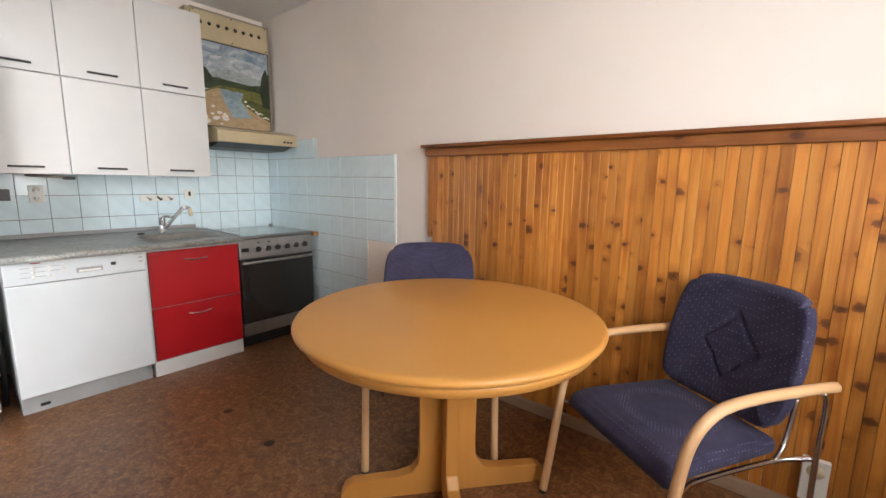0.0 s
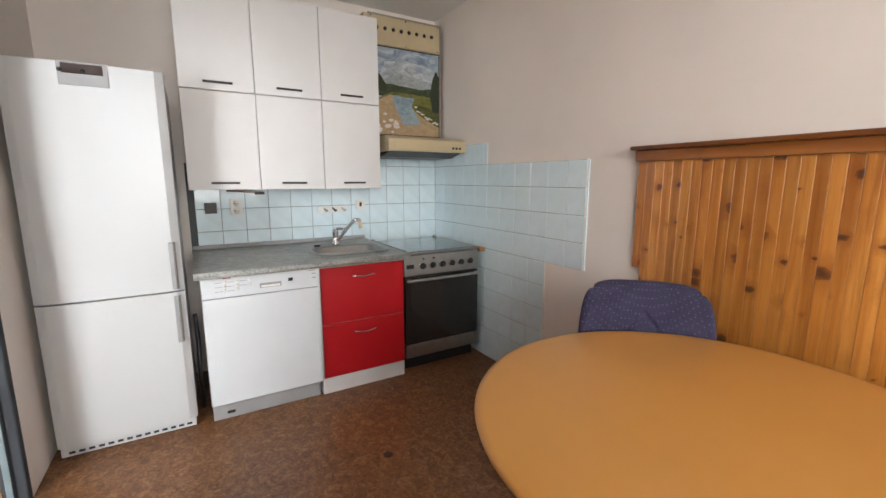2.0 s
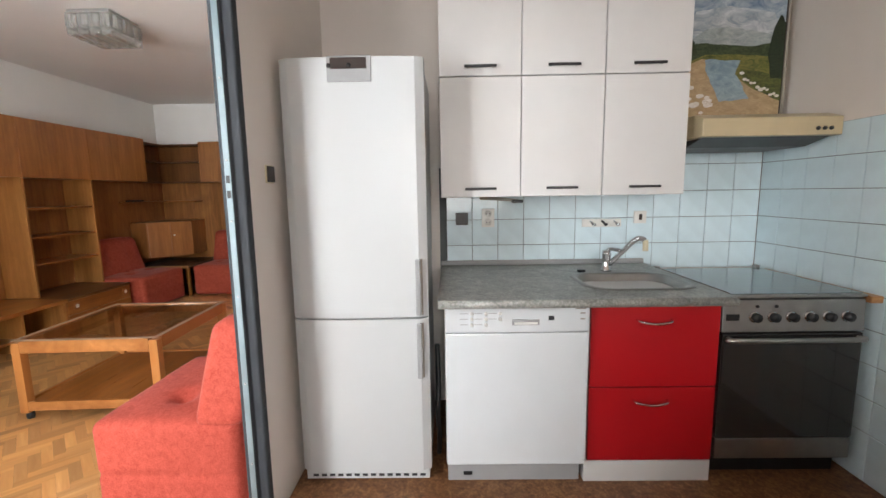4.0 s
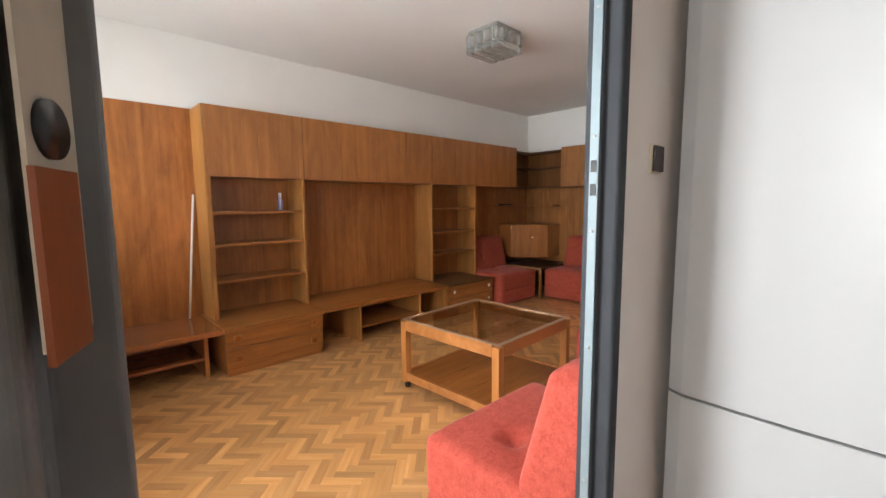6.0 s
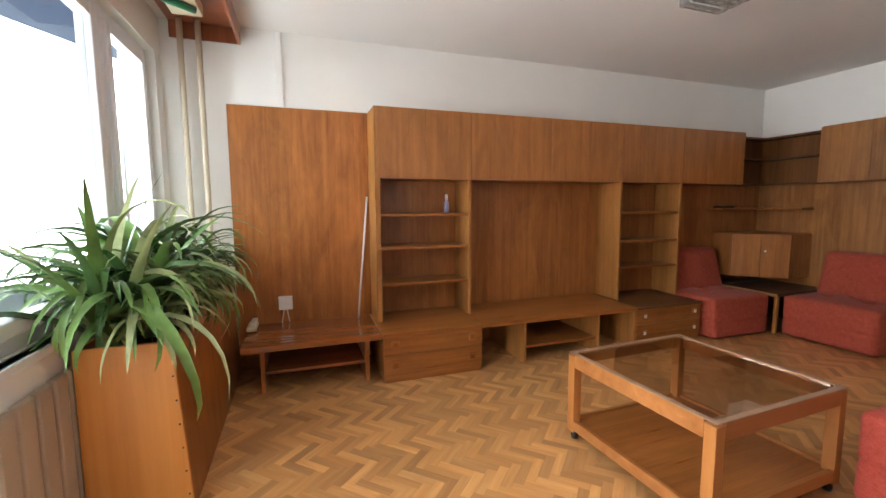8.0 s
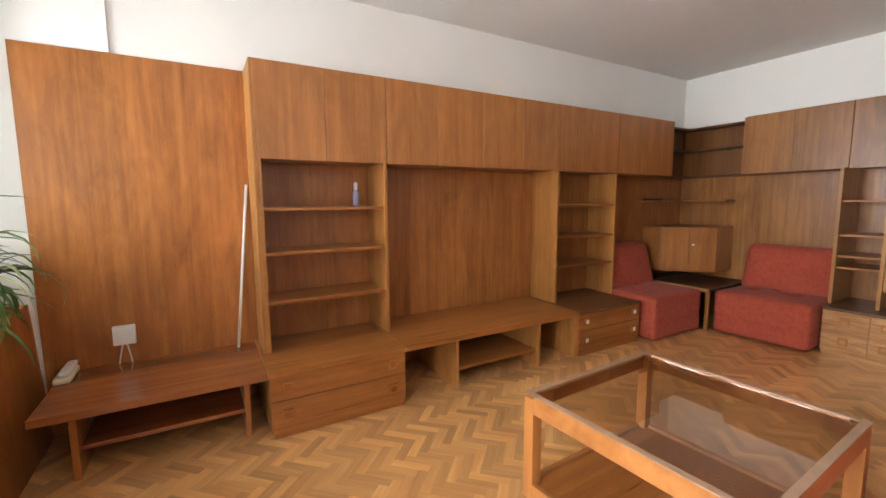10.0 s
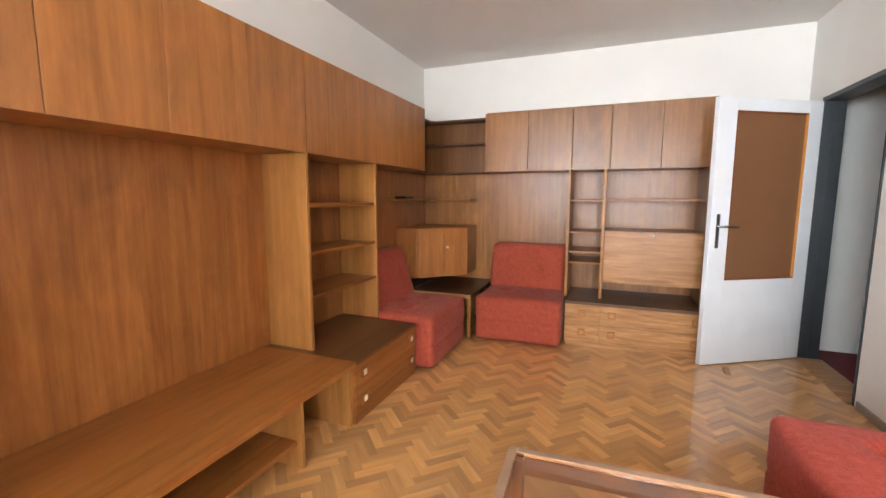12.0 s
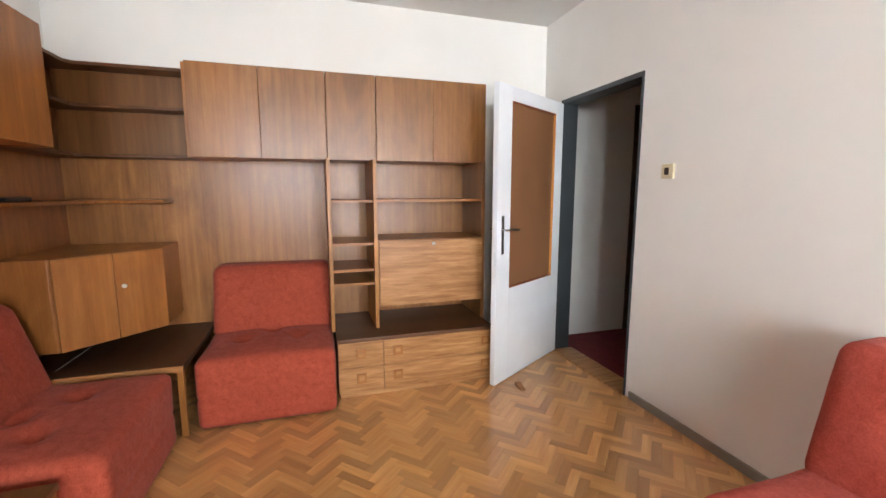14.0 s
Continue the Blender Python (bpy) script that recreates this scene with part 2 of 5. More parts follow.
PALE_Y = wood("light_walnut_y", (0.2, 0.075, 0.022), (0.39, 0.185, 0.066), (0.56, 0.31, 0.13), grain=1, rough=0.4, streak=52, stretch=0.09)
PALE_Z = wood("light_edge_wood", (0.29, 0.118, 0.026), (0.38, 0.163, 0.041), (0.46, 0.208, 0.058), grain=2, rough=0.4, streak=24, stretch=0.04, figure=0.25)
GREYW = wood("brown_walnut", (0.19, 0.073, 0.018), (0.265, 0.108, 0.028), (0.34, 0.147, 0.041), grain=2, rough=0.33, tone=0.1, spec=0.5, streak=40, stretch=0.03, figure=0.35)
DARKW = wood("dark_brown_wood", (0.035, 0.014, 0.007), (0.06, 0.026, 0.012), (0.09, 0.04, 0.02), grain=0, rough=0.38)
PINE = wood("knotty_pine", (0.31, 0.098, 0.014), (0.51, 0.2, 0.035), (0.64, 0.29, 0.063), grain=2, rough=0.38, streak=30, knots=True, shift=9.0, tone=0.18, coat=0.45)
PINE_RAIL = wood("stained_pine_rail", (0.15, 0.045, 0.01), (0.27, 0.092, 0.02), (0.4, 0.155, 0.038), grain=0, rough=0.38, coat=0.3, knots=True, streak=26)
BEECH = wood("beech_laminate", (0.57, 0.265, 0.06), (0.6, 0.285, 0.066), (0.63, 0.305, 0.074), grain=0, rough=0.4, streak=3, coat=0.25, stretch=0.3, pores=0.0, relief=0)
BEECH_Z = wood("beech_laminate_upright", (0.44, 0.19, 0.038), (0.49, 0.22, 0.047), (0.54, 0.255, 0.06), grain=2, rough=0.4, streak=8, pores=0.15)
ARMW = wood("lacquered_beech", (0.5, 0.28, 0.13), (0.6, 0.37, 0.19), (0.68, 0.45, 0.25), grain=1, rough=0.4, streak=6, coat=0.3, stretch=0.3, pores=0.1, relief=0)
TABLEW = wood("coffee_table_wood", (0.26, 0.09, 0.022), (0.37, 0.145, 0.04), (0.48, 0.2, 0.06), grain=0, rough=0.38)
TABLEW_Z = wood("coffee_table_leg_wood", (0.3, 0.11, 0.028), (0.42, 0.17, 0.045), (0.52, 0.23, 0.07), grain=2, rough=0.38)
PLANTERW = wood("orange_plywood", (0.45, 0.165, 0.035), (0.6, 0.245, 0.054), (0.69, 0.31, 0.08), grain=2, rough=0.38, streak=12)
PQ = ((0.5, 0.23, 0.072), (0.59, 0.3, 0.106), (0.69, 0.385, 0.158))
PARQUET = wood("oak_parquet", *PQ, grain=0, rough=0.4, streak=34, shift=11, tone=0.28, coat=1.0, coat_rough=0.09, pores=0.2, stretch=0.09)
PARQUET_J = wood("oak_parquet_joined", *PQ, grain=0, rough=0.4, streak=34, shift=11, island=True, tone=0.28, coat=1.0, coat_rough=0.09, pores=0.2, stretch=0.09)
WHITE_LAM = plain("white_laminate", (0.65, 0.635, 0.62), 0.4, vary=0.015, bmp=0.02)
WHITE_EN = plain("white_enamel", (0.65, 0.675, 0.69), 0.19, vary=0.015, bmp=0.03, coat=0.3, rvar=0.06)
FRIDGE_W = plain("white_appliance", (0.53, 0.54, 0.54), 0.3, vary=0.004, scale=1.2, bmp=0.0, spec=0.4, rvar=0.0)
WHITE_DOOR = plain("white_door_paint", (0.82, 0.85, 0.89), 0.4, vary=0.02, bmp=0.05)
RED_GLOSS = plain("red_laminate", (0.4, 0.004, 0.008), 0.4, vary=0.015, bmp=0.02)
STEEL = plain("brushed_steel", (0.38, 0.37, 0.355), 0.4, 1.0, vary=0.05, scale=20)
CHROME = plain("chrome", (0.75, 0.75, 0.76), 0.14, 1.0, vary=0.02, bmp=0.0)
PALEM = plain("pale_metal_pull", (0.8, 0.77, 0.72), 0.4, 0.25, vary=0.04)
GALV = plain("galvanised_plate", (0.2, 0.26, 0.28), 0.4, 0.1, vary=0.06, scale=18)
BLACK = plain("black_plastic", (0.012, 0.012, 0.013), 0.35, vary=0.1)
BLACKGLASS = plain("black_glass", (0.016, 0.015, 0.014), 0.16, vary=0.02, bmp=0.0, coat=0.6)
LIDGLASS = plain("grey_glass_lid", (0.3, 0.32, 0.32), 0.15, 0.75, vary=0.03, bmp=0.0)
BROWNP = plain("dark_brown_plastic", (0.025, 0.012, 0.008), 0.4, vary=0.1)
GREYP = plain("grey_plastic", (0.32, 0.32, 0.32), 0.4, vary=0.05)
GREYM = plain("grey_paint_frame", (0.045, 0.05, 0.056), 0.65, vary=0.07, bmp=0.12, spec=0.2)
GREYD = plain("dark_grey_paint_frame", (0.04, 0.047, 0.053), 0.42, vary=0.07, bmp=0.12)
# the kitchen frame's grey, lightened for the light on its left jamb
GREYLIT = plain("lit_grey_paint_frame", (0.17, 0.17, 0.167), 0.5, vary=0.08, bmp=0.12)
# greyish tan that stands for the pale reflection on the table rails
SHEEN_RIM = plain("sheen_table_rim", (0.33, 0.2, 0.125), 0.45, 0.0, vary=0.12, scale=15, spec=0.5)
CREAMP = plain("cream_plastic", (0.66, 0.58, 0.4), 0.4, vary=0.04)
CREAMM = plain("cream_enamel_hood", (0.52, 0.42, 0.26), 0.35, vary=0.05)
WHITEP = plain("white_plastic", (0.75, 0.74, 0.7), 0.35, vary=0.03)
BEIGEC = plain("beige_cardboard", (0.5, 0.44, 0.34), 0.8, vary=0.08, scale=12)
TILE = plain("pale_blue_tile", (0.7, 0.83, 0.87), 0.13, vary=0.04, scale=9, bmp=0.06, coat=0.4)
GROUT = plain("grey_grout", (0.12, 0.13, 0.13), 0.9, vary=0.1)
WORKTOP = speckle()
REDF = fabric("coral_chenille", (0.34, 0.05, 0.034), (0.51, 0.1, 0.07), 170, nap=34)
REDF2 = fabric("brick_red_chenille", (0.29, 0.048, 0.026), (0.44, 0.092, 0.054), 170, nap=30)
BLUEF = fabric("violet_blue_dotted_fabric", (0.03, 0.028, 0.058), (0.06, 0.055, 0.1), 260, dots=True, nap=9)
CARPET = fabric("dark_red_carpet", (0.11, 0.006, 0.01), (0.2, 0.014, 0.018), 200, nap=14)
SMOKE = glass("smoked_table_glass", (0.86, 0.8, 0.74))
CLEAR = glass("window_glass", (0.97, 0.99, 0.98))
LAMPG = glass("moulded_lamp_glass", (0.86, 0.87, 0.84), 0.16)
LAMPG.node_tree.nodes["Principled BSDF"].inputs["Transmission Weight"].default_value = 0.85
BROWNG = plain("brown_ornamental_glass", (0.23, 0.105, 0.048), 0.35, vary=0.03, scale=3, fine=200, bmp=0.2)
GREEN1 = plain("strap_leaf_green", (0.15, 0.28, 0.07), 0.34, vary=0.3, scale=8, bmp=0.05)
GREEN2 = plain("dark_leaf_green", (0.07, 0.16, 0.045), 0.3, vary=0.3, scale=8, bmp=0.05)
GREEN3 = plain("pale_leaf_green", (0.4, 0.47, 0.22), 0.45, vary=0.25, scale=8, bmp=0.05)
DRYLEAF = plain("dry_leaf_tan", (0.36, 0.24, 0.12), 0.7, vary=0.2, scale=10)
SOIL = plain("potting_soil", (0.03, 0.02, 0.013), 0.95, vary=0.4, scale=40, bmp=0.6)
GREENP = plain("green_plastic", (0.01, 0.16, 0.07), 0.4)
REDWOOD = wood("reddish_wood_plate", (0.16, 0.04, 0.014), (0.25, 0.07, 0.025), (0.33, 0.1, 0.04), grain=2, rough=0.35)
PIPE = plain("cream_pipe_paint", (0.66, 0.58, 0.43), 0.4, vary=0.05)
RADP = plain("beige_radiator_enamel", (0.43, 0.36, 0.28), 0.45, vary=0.05)
BOTTLE = plain("violet_bottle_plastic", (0.3, 0.28, 0.42), 0.4, vary=0.05)
OUTSIDE = plain("loggia_plaster", (0.62, 0.63, 0.6), 0.9, vary=0.04, scale=2)
SKIRT = plain("pale_skirting", (0.4, 0.28, 0.19), 0.5, vary=0.05)
SKIRTG = plain("grey_skirting", (0.3, 0.27, 0.23), 0.5, vary=0.05)


# ---- mesh helpers ----
def root_of(ob):
    while ob.parent:
        ob = ob.parent
    return ob


def finish(name, bm, material, parent=None, label="", smooth=False):
    """One mesh object from a bmesh given in world metres; under a parent it is moved to the thing's base."""
    me = bpy.data.meshes.new(name)
    if parent is not None:
        bmesh.ops.translate(bm, verts=bm.verts, vec=-Vector(root_of(parent).location))
    bm.normal_update()
    bm.to_mesh(me)
    bm.free()
    me.materials.append(material)
    if smooth:
        me.polygons.foreach_set("use_smooth", [True] * len(me.polygons))
    ob = new(name, me)
    if parent is not None:
        ob.parent = parent
    if label:
        ob["label"] = label
    return ob


def thing(name, place, label, category, group=""):
    e = new(name)
    e.location = place
    e.empty_display_size = 0.05
    return tagged(e, label, category, group)


def place_at(ob, m):
    ob.matrix_world = m
    return ob


def add_box(bm, lo, hi):
    a, b = [min(p, q) for p, q in zip(lo, hi)], [max(p, q) for p, q in zip(lo, hi)]
    v = [bm.verts.new((x, y, z)) for x in (a[0], b[0]) for y in (a[1], b[1]) for z in (a[2], b[2])]
    for f in ((0, 1, 3, 2), (4, 6, 7, 5), (0, 4, 5, 1), (2, 3, 7, 6), (0, 2, 6, 4), (1, 5, 7, 3)):
        bm.faces.new([v[i] for i in f])


def box(name, lo, hi, material, parent=None, bev=0.003, seg=2, label="", smooth=False):
    bm = bmesh.new()
    add_box(bm, lo, hi)
    bmesh.ops.recalc_face_normals(bm, faces=bm.faces)
    if bev:
        small = min(abs(a - b) for a, b in zip(lo, hi))
        bmesh.ops.bevel(bm, geom=bm.edges[:], offset=min(bev, small * 0.45), segments=seg, affect="EDGES", profile=0.6)
    return finish(name, bm, material, parent, label, smooth)


def prism(name, poly, lo, hi, material, parent=None, axis="z", bev=0.0, seg=2, label="", smooth=False):
    """A flat outline pushed from lo to hi along an axis. Outline order: z (x, y), y (x, z), x (y, z)."""
    def at(p, h):
        return {"z": (p[0], p[1], h), "y": (p[0], h, p[1]), "x": (h, p[0], p[1])}[axis]
    bm = bmesh.new()
    a = [bm.verts.new(at(p, lo)) for p in poly]
    b = [bm.verts.new(at(p, hi)) for p in poly]
    n = len(poly)
    bm.faces.new(a)
    bm.faces.new(b[::-1])
    for i in range(n):
        bm.faces.new((a[i], b[i], b[(i + 1) % n], a[(i + 1) % n]))
    bmesh.ops.recalc_face_normals(bm, faces=bm.faces)
    if bev:
        bmesh.ops.bevel(bm, geom=bm.edges[:], offset=bev, segments=seg, affect="EDGES", profile=0.6)
    return finish(name, bm, material, parent, label, smooth)


def lathe(name, profile, centre, material, parent=None, seg=48, label=""):
    """profile: (radius, z) pairs from the bottom axis to the top axis."""
    bm = bmesh.new()
    rings = []
    for r, z in profile:
        if r < 1e-5:
            rings.append([bm.verts.new((centre[0], centre[1], centre[2] + z))])
        else:
            rings.append([bm.verts.new((centre[0] + r * math.cos(2 * math.pi * i / seg), centre[1] + r * math.sin(2 * math.pi * i / seg), centre[2] + z)) for i in range(seg)])
    for p, q in zip(rings, rings[1:]):
        for i in range(seg):
            j = (i + 1) % seg
            vs = [p[i % len(p)], p[j % len(p)], q[j % len(q)], q[i % len(q)]]
            vs = list(dict.fromkeys(vs))
            if len(vs) > 2:
                bm.faces.new(vs)
    bmesh.ops.recalc_face_normals(bm, faces=bm.faces)
    ob = finish(name, bm, material, parent, label, True)
    return ob


def tube(name, pts, r, material, parent=None, seg=12, sub=6, label="", flat=1.0):
    """A round bar swept along a smooth line through the points."""
    P = [Vector(p) for p in pts]
    line = []
    for i in range(len(P) - 1):
        p0, p1, p2, p3 = P[max(i - 1, 0)], P[i], P[i + 1], P[min(i + 2, len(P) - 1)]
        for k in range(sub):
            t = k / sub
            line.append(0.5 * ((2 * p1) + (p2 - p0) * t + (2 * p0 - 5 * p1 + 4 * p2 - p3) * t * t + (3 * p1 - p0 - 3 * p2 + p3) * t ** 3))
    line.append(P[-1])
    bm = bmesh.new()
    rings = []
    side = None
    for i, p in enumerate(line):
        d = (line[min(i + 1, len(line) - 1)] - line[max(i - 1, 0)]).normalized()
        if side is None:
            side = d.orthogonal().normalized()
        side = (side - d * side.dot(d)).normalized()
        up = d.cross(side)
        rings.append([bm.verts.new(p + r * (math.cos(2 * math.pi * k / seg) * side + flat * math.sin(2 * math.pi * k / seg) * up)) for k in range(seg)])
    for a, b in zip(rings, rings[1:]):
        for k in range(seg):
            bm.faces.new((a[k], a[(k + 1) % seg], b[(k + 1) % seg], b[k]))
    bm.faces.new(rings[0][::-1])
    bm.faces.new(rings[-1])
    bmesh.ops.recalc_face_normals(bm, faces=bm.faces)
    return finish(name, bm, material, parent, label, True)


def rod(name, p0, p1, r, material, parent=None, seg=16, label=""):
    p0, p1 = Vector(p0), Vector(p1)
    return tube(name, [p0, (p0 + p1) / 2, p1], r, material, parent, seg, 1, label)


def cushion(name, lo, hi, r, material, parent=None, n=18, shape=None, label=""):
    """A padded block with rounded edges; shape(u, v, w, p) moves its points, u v w from -1 to 1."""
    lo, hi = Vector(lo), Vector(hi)
    mid, half = (lo + hi) / 2, (hi - lo) / 2
    bm = bmesh.new()
    grid = {}

    def vert(i, j, k):
        if (i, j, k) in grid:
            return grid[i, j, k]
        u = [2 * a / n - 1 for a in (i, j, k)]
        p = Vector([u[a] * half[a] for a in range(3)])
        core = Vector([max(-half[a] + r, min(half[a] - r, p[a])) for a in range(3)])
        d = p - core
        if d.length > 1e-6:
            p = core + d.normalized() * min(r, d.length if sum(abs(x) > 1e-6 for x in d) < 2 else r)
        if shape:
            p = shape(u[0], u[1], u[2], p)
        grid[i, j, k] = bm.verts.new(mid + p)
        return grid[i, j, k]

    for a in range(n):
        for b in range(n):
            for s in (0, n):
                bm.faces.new([vert(s, a, b), vert(s, a + 1, b), vert(s, a + 1, b + 1), vert(s, a, b + 1)])
                bm.faces.new([vert(a, s, b), vert(a + 1, s, b), vert(a + 1, s, b + 1), vert(a, s, b + 1)])
                bm.faces.new([vert(a, b, s), vert(a + 1, b, s), vert(a + 1, b + 1, s), vert(a, b + 1, s)])
    bmesh.ops.recalc_face_normals(bm, faces=bm.faces)
    return finish(name, bm, material, parent, label, True)


def structure(ob, label=""):
    return tagged(ob, label, "", "", "structure")


def wall(name, lo, hi, material, label):
    return structure(box(name, lo, hi, material, None, 0), label)


def wall_with_holes(name, axis, face0, face1, span, holes, top, material, label):
    """A wall along one axis with rectangular openings (from, to, sill, head), built of butted pieces in one mesh."""
    bm = bmesh.new()

    def piece(a, b, z0, z1):
        if b - a < 1e-4 or z1 - z0 < 1e-4:
            return
        if axis == "x":
            add_box(bm, (a, face0, z0), (b, face1, z1))
        else:
            add_box(bm, (face0, a, z0), (face1, b, z1))
    at = span[0]
    for a, b, z0, z1 in sorted(holes):
        piece(at, a, 0, top)
        piece(a, b, 0, z0)
        piece(a, b, z1, top)
        at = b
    piece(at, span[1], 0, top)
    bmesh.ops.recalc_face_normals(bm, faces=bm.faces)
    return structure(finish(name, bm, material), label)


# ---- structure ----
structure(box("floor_kitchen", (XK - 0.1, -0.285, -0.1), (XKE + 0.1, YW + 0.1, 0), LINO, None, 0), "brown marbled linoleum kitchen floor")
structure(box("floor", (XW - 0.12, YS - 0.12, -0.1), (XE + 0.1, -0.285, -0.008), DARKW, None, 0), "herringbone oak parquet floor")
structure(box("floor_hall", (XW - 0.1, -0.37, -0.1), (XK - 0.1, 1.6, -0.004), CARPET, None, 0), "dark red carpet floor of the hall")
structure(box("ceiling_kitchen", (XK - 0.1, -0.285, CEIL), (XKE + 0.1, YW + 0.1, CEIL + 0.12), CEILING, None, 0), "plain white kitchen ceiling")
structure(box("ceiling", (XW - 0.12, YS - 0.12, CEIL), (XE + 0.1, -0.285, CEIL + 0.12), CEILING, None, 0), "plain white living room ceiling")
structure(box("ceiling_panel", (-3.53, YS, CEIL - 0.008), (XE, YL, CEIL), CEILING, None, 0.007, 3), "plain white ceiling slab with a visible joint")
structure(box("ceiling_hall", (XW - 0.1, -0.285, CEIL), (XK - 0.1, 1.6, CEIL + 0.12), CEILING, None, 0), "plain white hall ceiling")
wall("wall_kitchen_west", (XK - 0.1, YD, 0), (XK, YW, CEIL), WALLK, "cream painted kitchen wall")
wall("wall_kitchen_north", (XK - 0.1, YW, 0), (XKE + 0.1, YW + 0.12, CEIL), WALLK, "cream painted kitchen wall above the wainscot")
wall_with_holes("wall_kitchen_east", "y", XKE, XKE + 0.2, (-0.32, YW), [(0.1, 1.8, 0.88, 2.35)], CEIL, WALLK, "cream painted window wall of the kitchen")
wall_with_holes("wall_dividing", "x", YL, YD, (XK, XKE), [(DR - 0.025, DL + 0.072, 0, DTOP + 0.03)], CEIL, WALLK, "painted wall between kitchen and living room")
wall_with_holes("wall_hall", "x", YH, YL, (XW - 0.12, XK), [(HR - 0.018, HL + 0.0105, 0, 1.99)], CEIL, WALL, "white painted wall with the hall doorway")
wall("wall_end", (XW - 0.12, YS - 0.12, 0), (XW, YH, CEIL), WALL, "white painted end wall")
wall("wall_long", (XW, YS - 0.12, 0), (XE + 0.1, YS, CEIL), WALL, "white painted long wall")
wall_with_holes("wall_east", "y", XE, XE + 0.22, (YS, YL), [(-3.68, -1.62, 0.8, 2.36), (-1.62, -0.75, 0.02, 2.36)], CEIL, WALL, "white painted window wall of the living room")
wall("wall_hall_west", (XW - 0.12, YH, 0), (XW - 0.003, 0.48, CEIL), WALL, "white painted hall wall")
wall("wall_hall_west_b", (XW - 0.12, 1.3, 0), (XW - 0.003, 1.6, CEIL), WALL, "white painted hall wall")
wall("wall_hall_north", (XW - 0.12, 1.6, 0), (XK - 0.1, 1.7, CEIL), WALL, "white painted hall wall")
wall("wall_hall_back", (XW - 0.3, 0.48, 0), (XW - 0.12, 1.3, CEIL), WALL, "white wall behind the hall door")
structure(box("skirting_living", (HL + 0.05, YH - 0.014, 0), (XK, YH, 0.05), SKIRTG, None, 0.003), "narrow grey skirting strip")
structure(box("skirting_kitchen", (-1.46, YW - 0.036, 0), (XKE, YW - 0.001, 0.062), SKIRT, None, 0.006), "pale skirting board under the wainscot")
structure(box("threshold_hall", (HR, YH - 0.03, -0.004), (HL, YL + 0.03, 0.012), PALE_Y, None, 0.006), "light oak threshold of the hall doorway")
structure(box("threshold_kitchen", (DR, YL - 0.01, -0.004), (DL, YD + 0.01, 0.012), DARKW, None, 0.005), "dark wooden threshold of the kitchen doorway")


def door_frame(name, axis_y0, axis_y1, left, right, head, material, label, proud=0.018, face=0.045, rebate=(0.008, 0.014)):
    """A pressed-steel frame: two jambs and a head, each with casings on both faces and a rebate."""
    e = thing(name, (left, (axis_y0 + axis_y1) / 2, 0), label, "")
    e["kind"] = "structure"
    a, b = axis_y0 - proud, axis_y1 + proud
    for side, x in ((1, left), (-1, right)):
        # profile in plan: reveal with a step, casings lapped over the wall
        out = x + side * face * (0.35 if side > 0 else 1)
        inn = x
        step = x + side * (rebate[0] if side > 0 else rebate[1])
        m = a + (b - a) * 0.42
        back = step + side * 0.002
        poly = [(inn, a), (inn, m), (step, m + 0.006), (step, b), (out, b), (out, b - proud + 0.001), (back, b - proud + 0.001), (back, a + proud - 0.001), (out, a + proud - 0.001), (out, a)]
        prism("jamb", poly, 0, head, material, e, "z")
    box("head", (right - face, a, head), (left + face * 0.35, b, head + face), material, e, 0.004)
    return e


def rounded_line(pts, r, n=5):
    """An outline whose corners are rounded by r where the flag is set; pts: (x, y, flag)."""
    out = []
    for k, (x, y, soft) in enumerate(pts):
        if not soft:
            out.append((x, y))
            continue
        p = Vector((x, y))
        a, b = Vector(pts[k - 1][:2]) - p, Vector(pts[(k + 1) % len(pts)][:2]) - p
        q = min(r, a.length * 0.45, b.length * 0.45)
        a, b = p + a.normalized() * q, p + b.normalized() * q
        for h in range(n + 1):
            t = h / n
            v = a * (1 - t) ** 2 + p * 2 * t * (1 - t) + b * t * t
            out.append((v.x, v.y))
    return out


kf = thing("door_frame_kitchen", (DL, (YL + YD) / 2, 0), "dark grey painted steel door frame", "")
kf["kind"] = "structure"
KA, KB = YL - 0.018, YD + 0.004    # outer faces of the frame towards living room and kitchen
for side, x, w_, st_, nose in ((1, DL, 0.115, 0.06, 0.02), (-1, DR, 0.045, 0.012, 0.042)):
    line = [(x + side * w_, KA, 1), (x, KA, 1), (x, KA + nose, 1), (x + side * st_, KA + nose + 0.004, 1), (x + side * st_, KB, 1), (x + side * w_, KB, 1),
            (x + side * w_, KB - 0.0035, 0), (x + side * (st_ + 0.006), KB - 0.0035, 0), (x + side * (st_ + 0.006), KA + 0.017, 0), (x + side * w_, KA + 0.017, 0)]
    # left jamb in the lit copy of the grey, right jamb in the plain one
    prism("jamb", rounded_line(line, 0.012), 0, DTOP, GREYLIT if side > 0 else GREYM, kf, "z", smooth=False)
box("head", (DR - 0.05, KA, DTOP), (DL + 0.05, KB, DTOP + 0.05), GREYM, kf, 0.004)
box("strike_plate", (DR + 0.0005, KA + 0.017, 0.05), (DR + 0.003, KA + 0.038, DTOP - 0.02), GALV, kf, 0.001, label="pale worn strip along the jamb")
for z0, z1 in ((1.352, 1.378), (1.3, 1.326)):
    box("latch_slot", (DR + 0.003, KA + 0.021, z0), (DR + 0.0045, KA + 0.034, z1), BLACK, kf, 0)
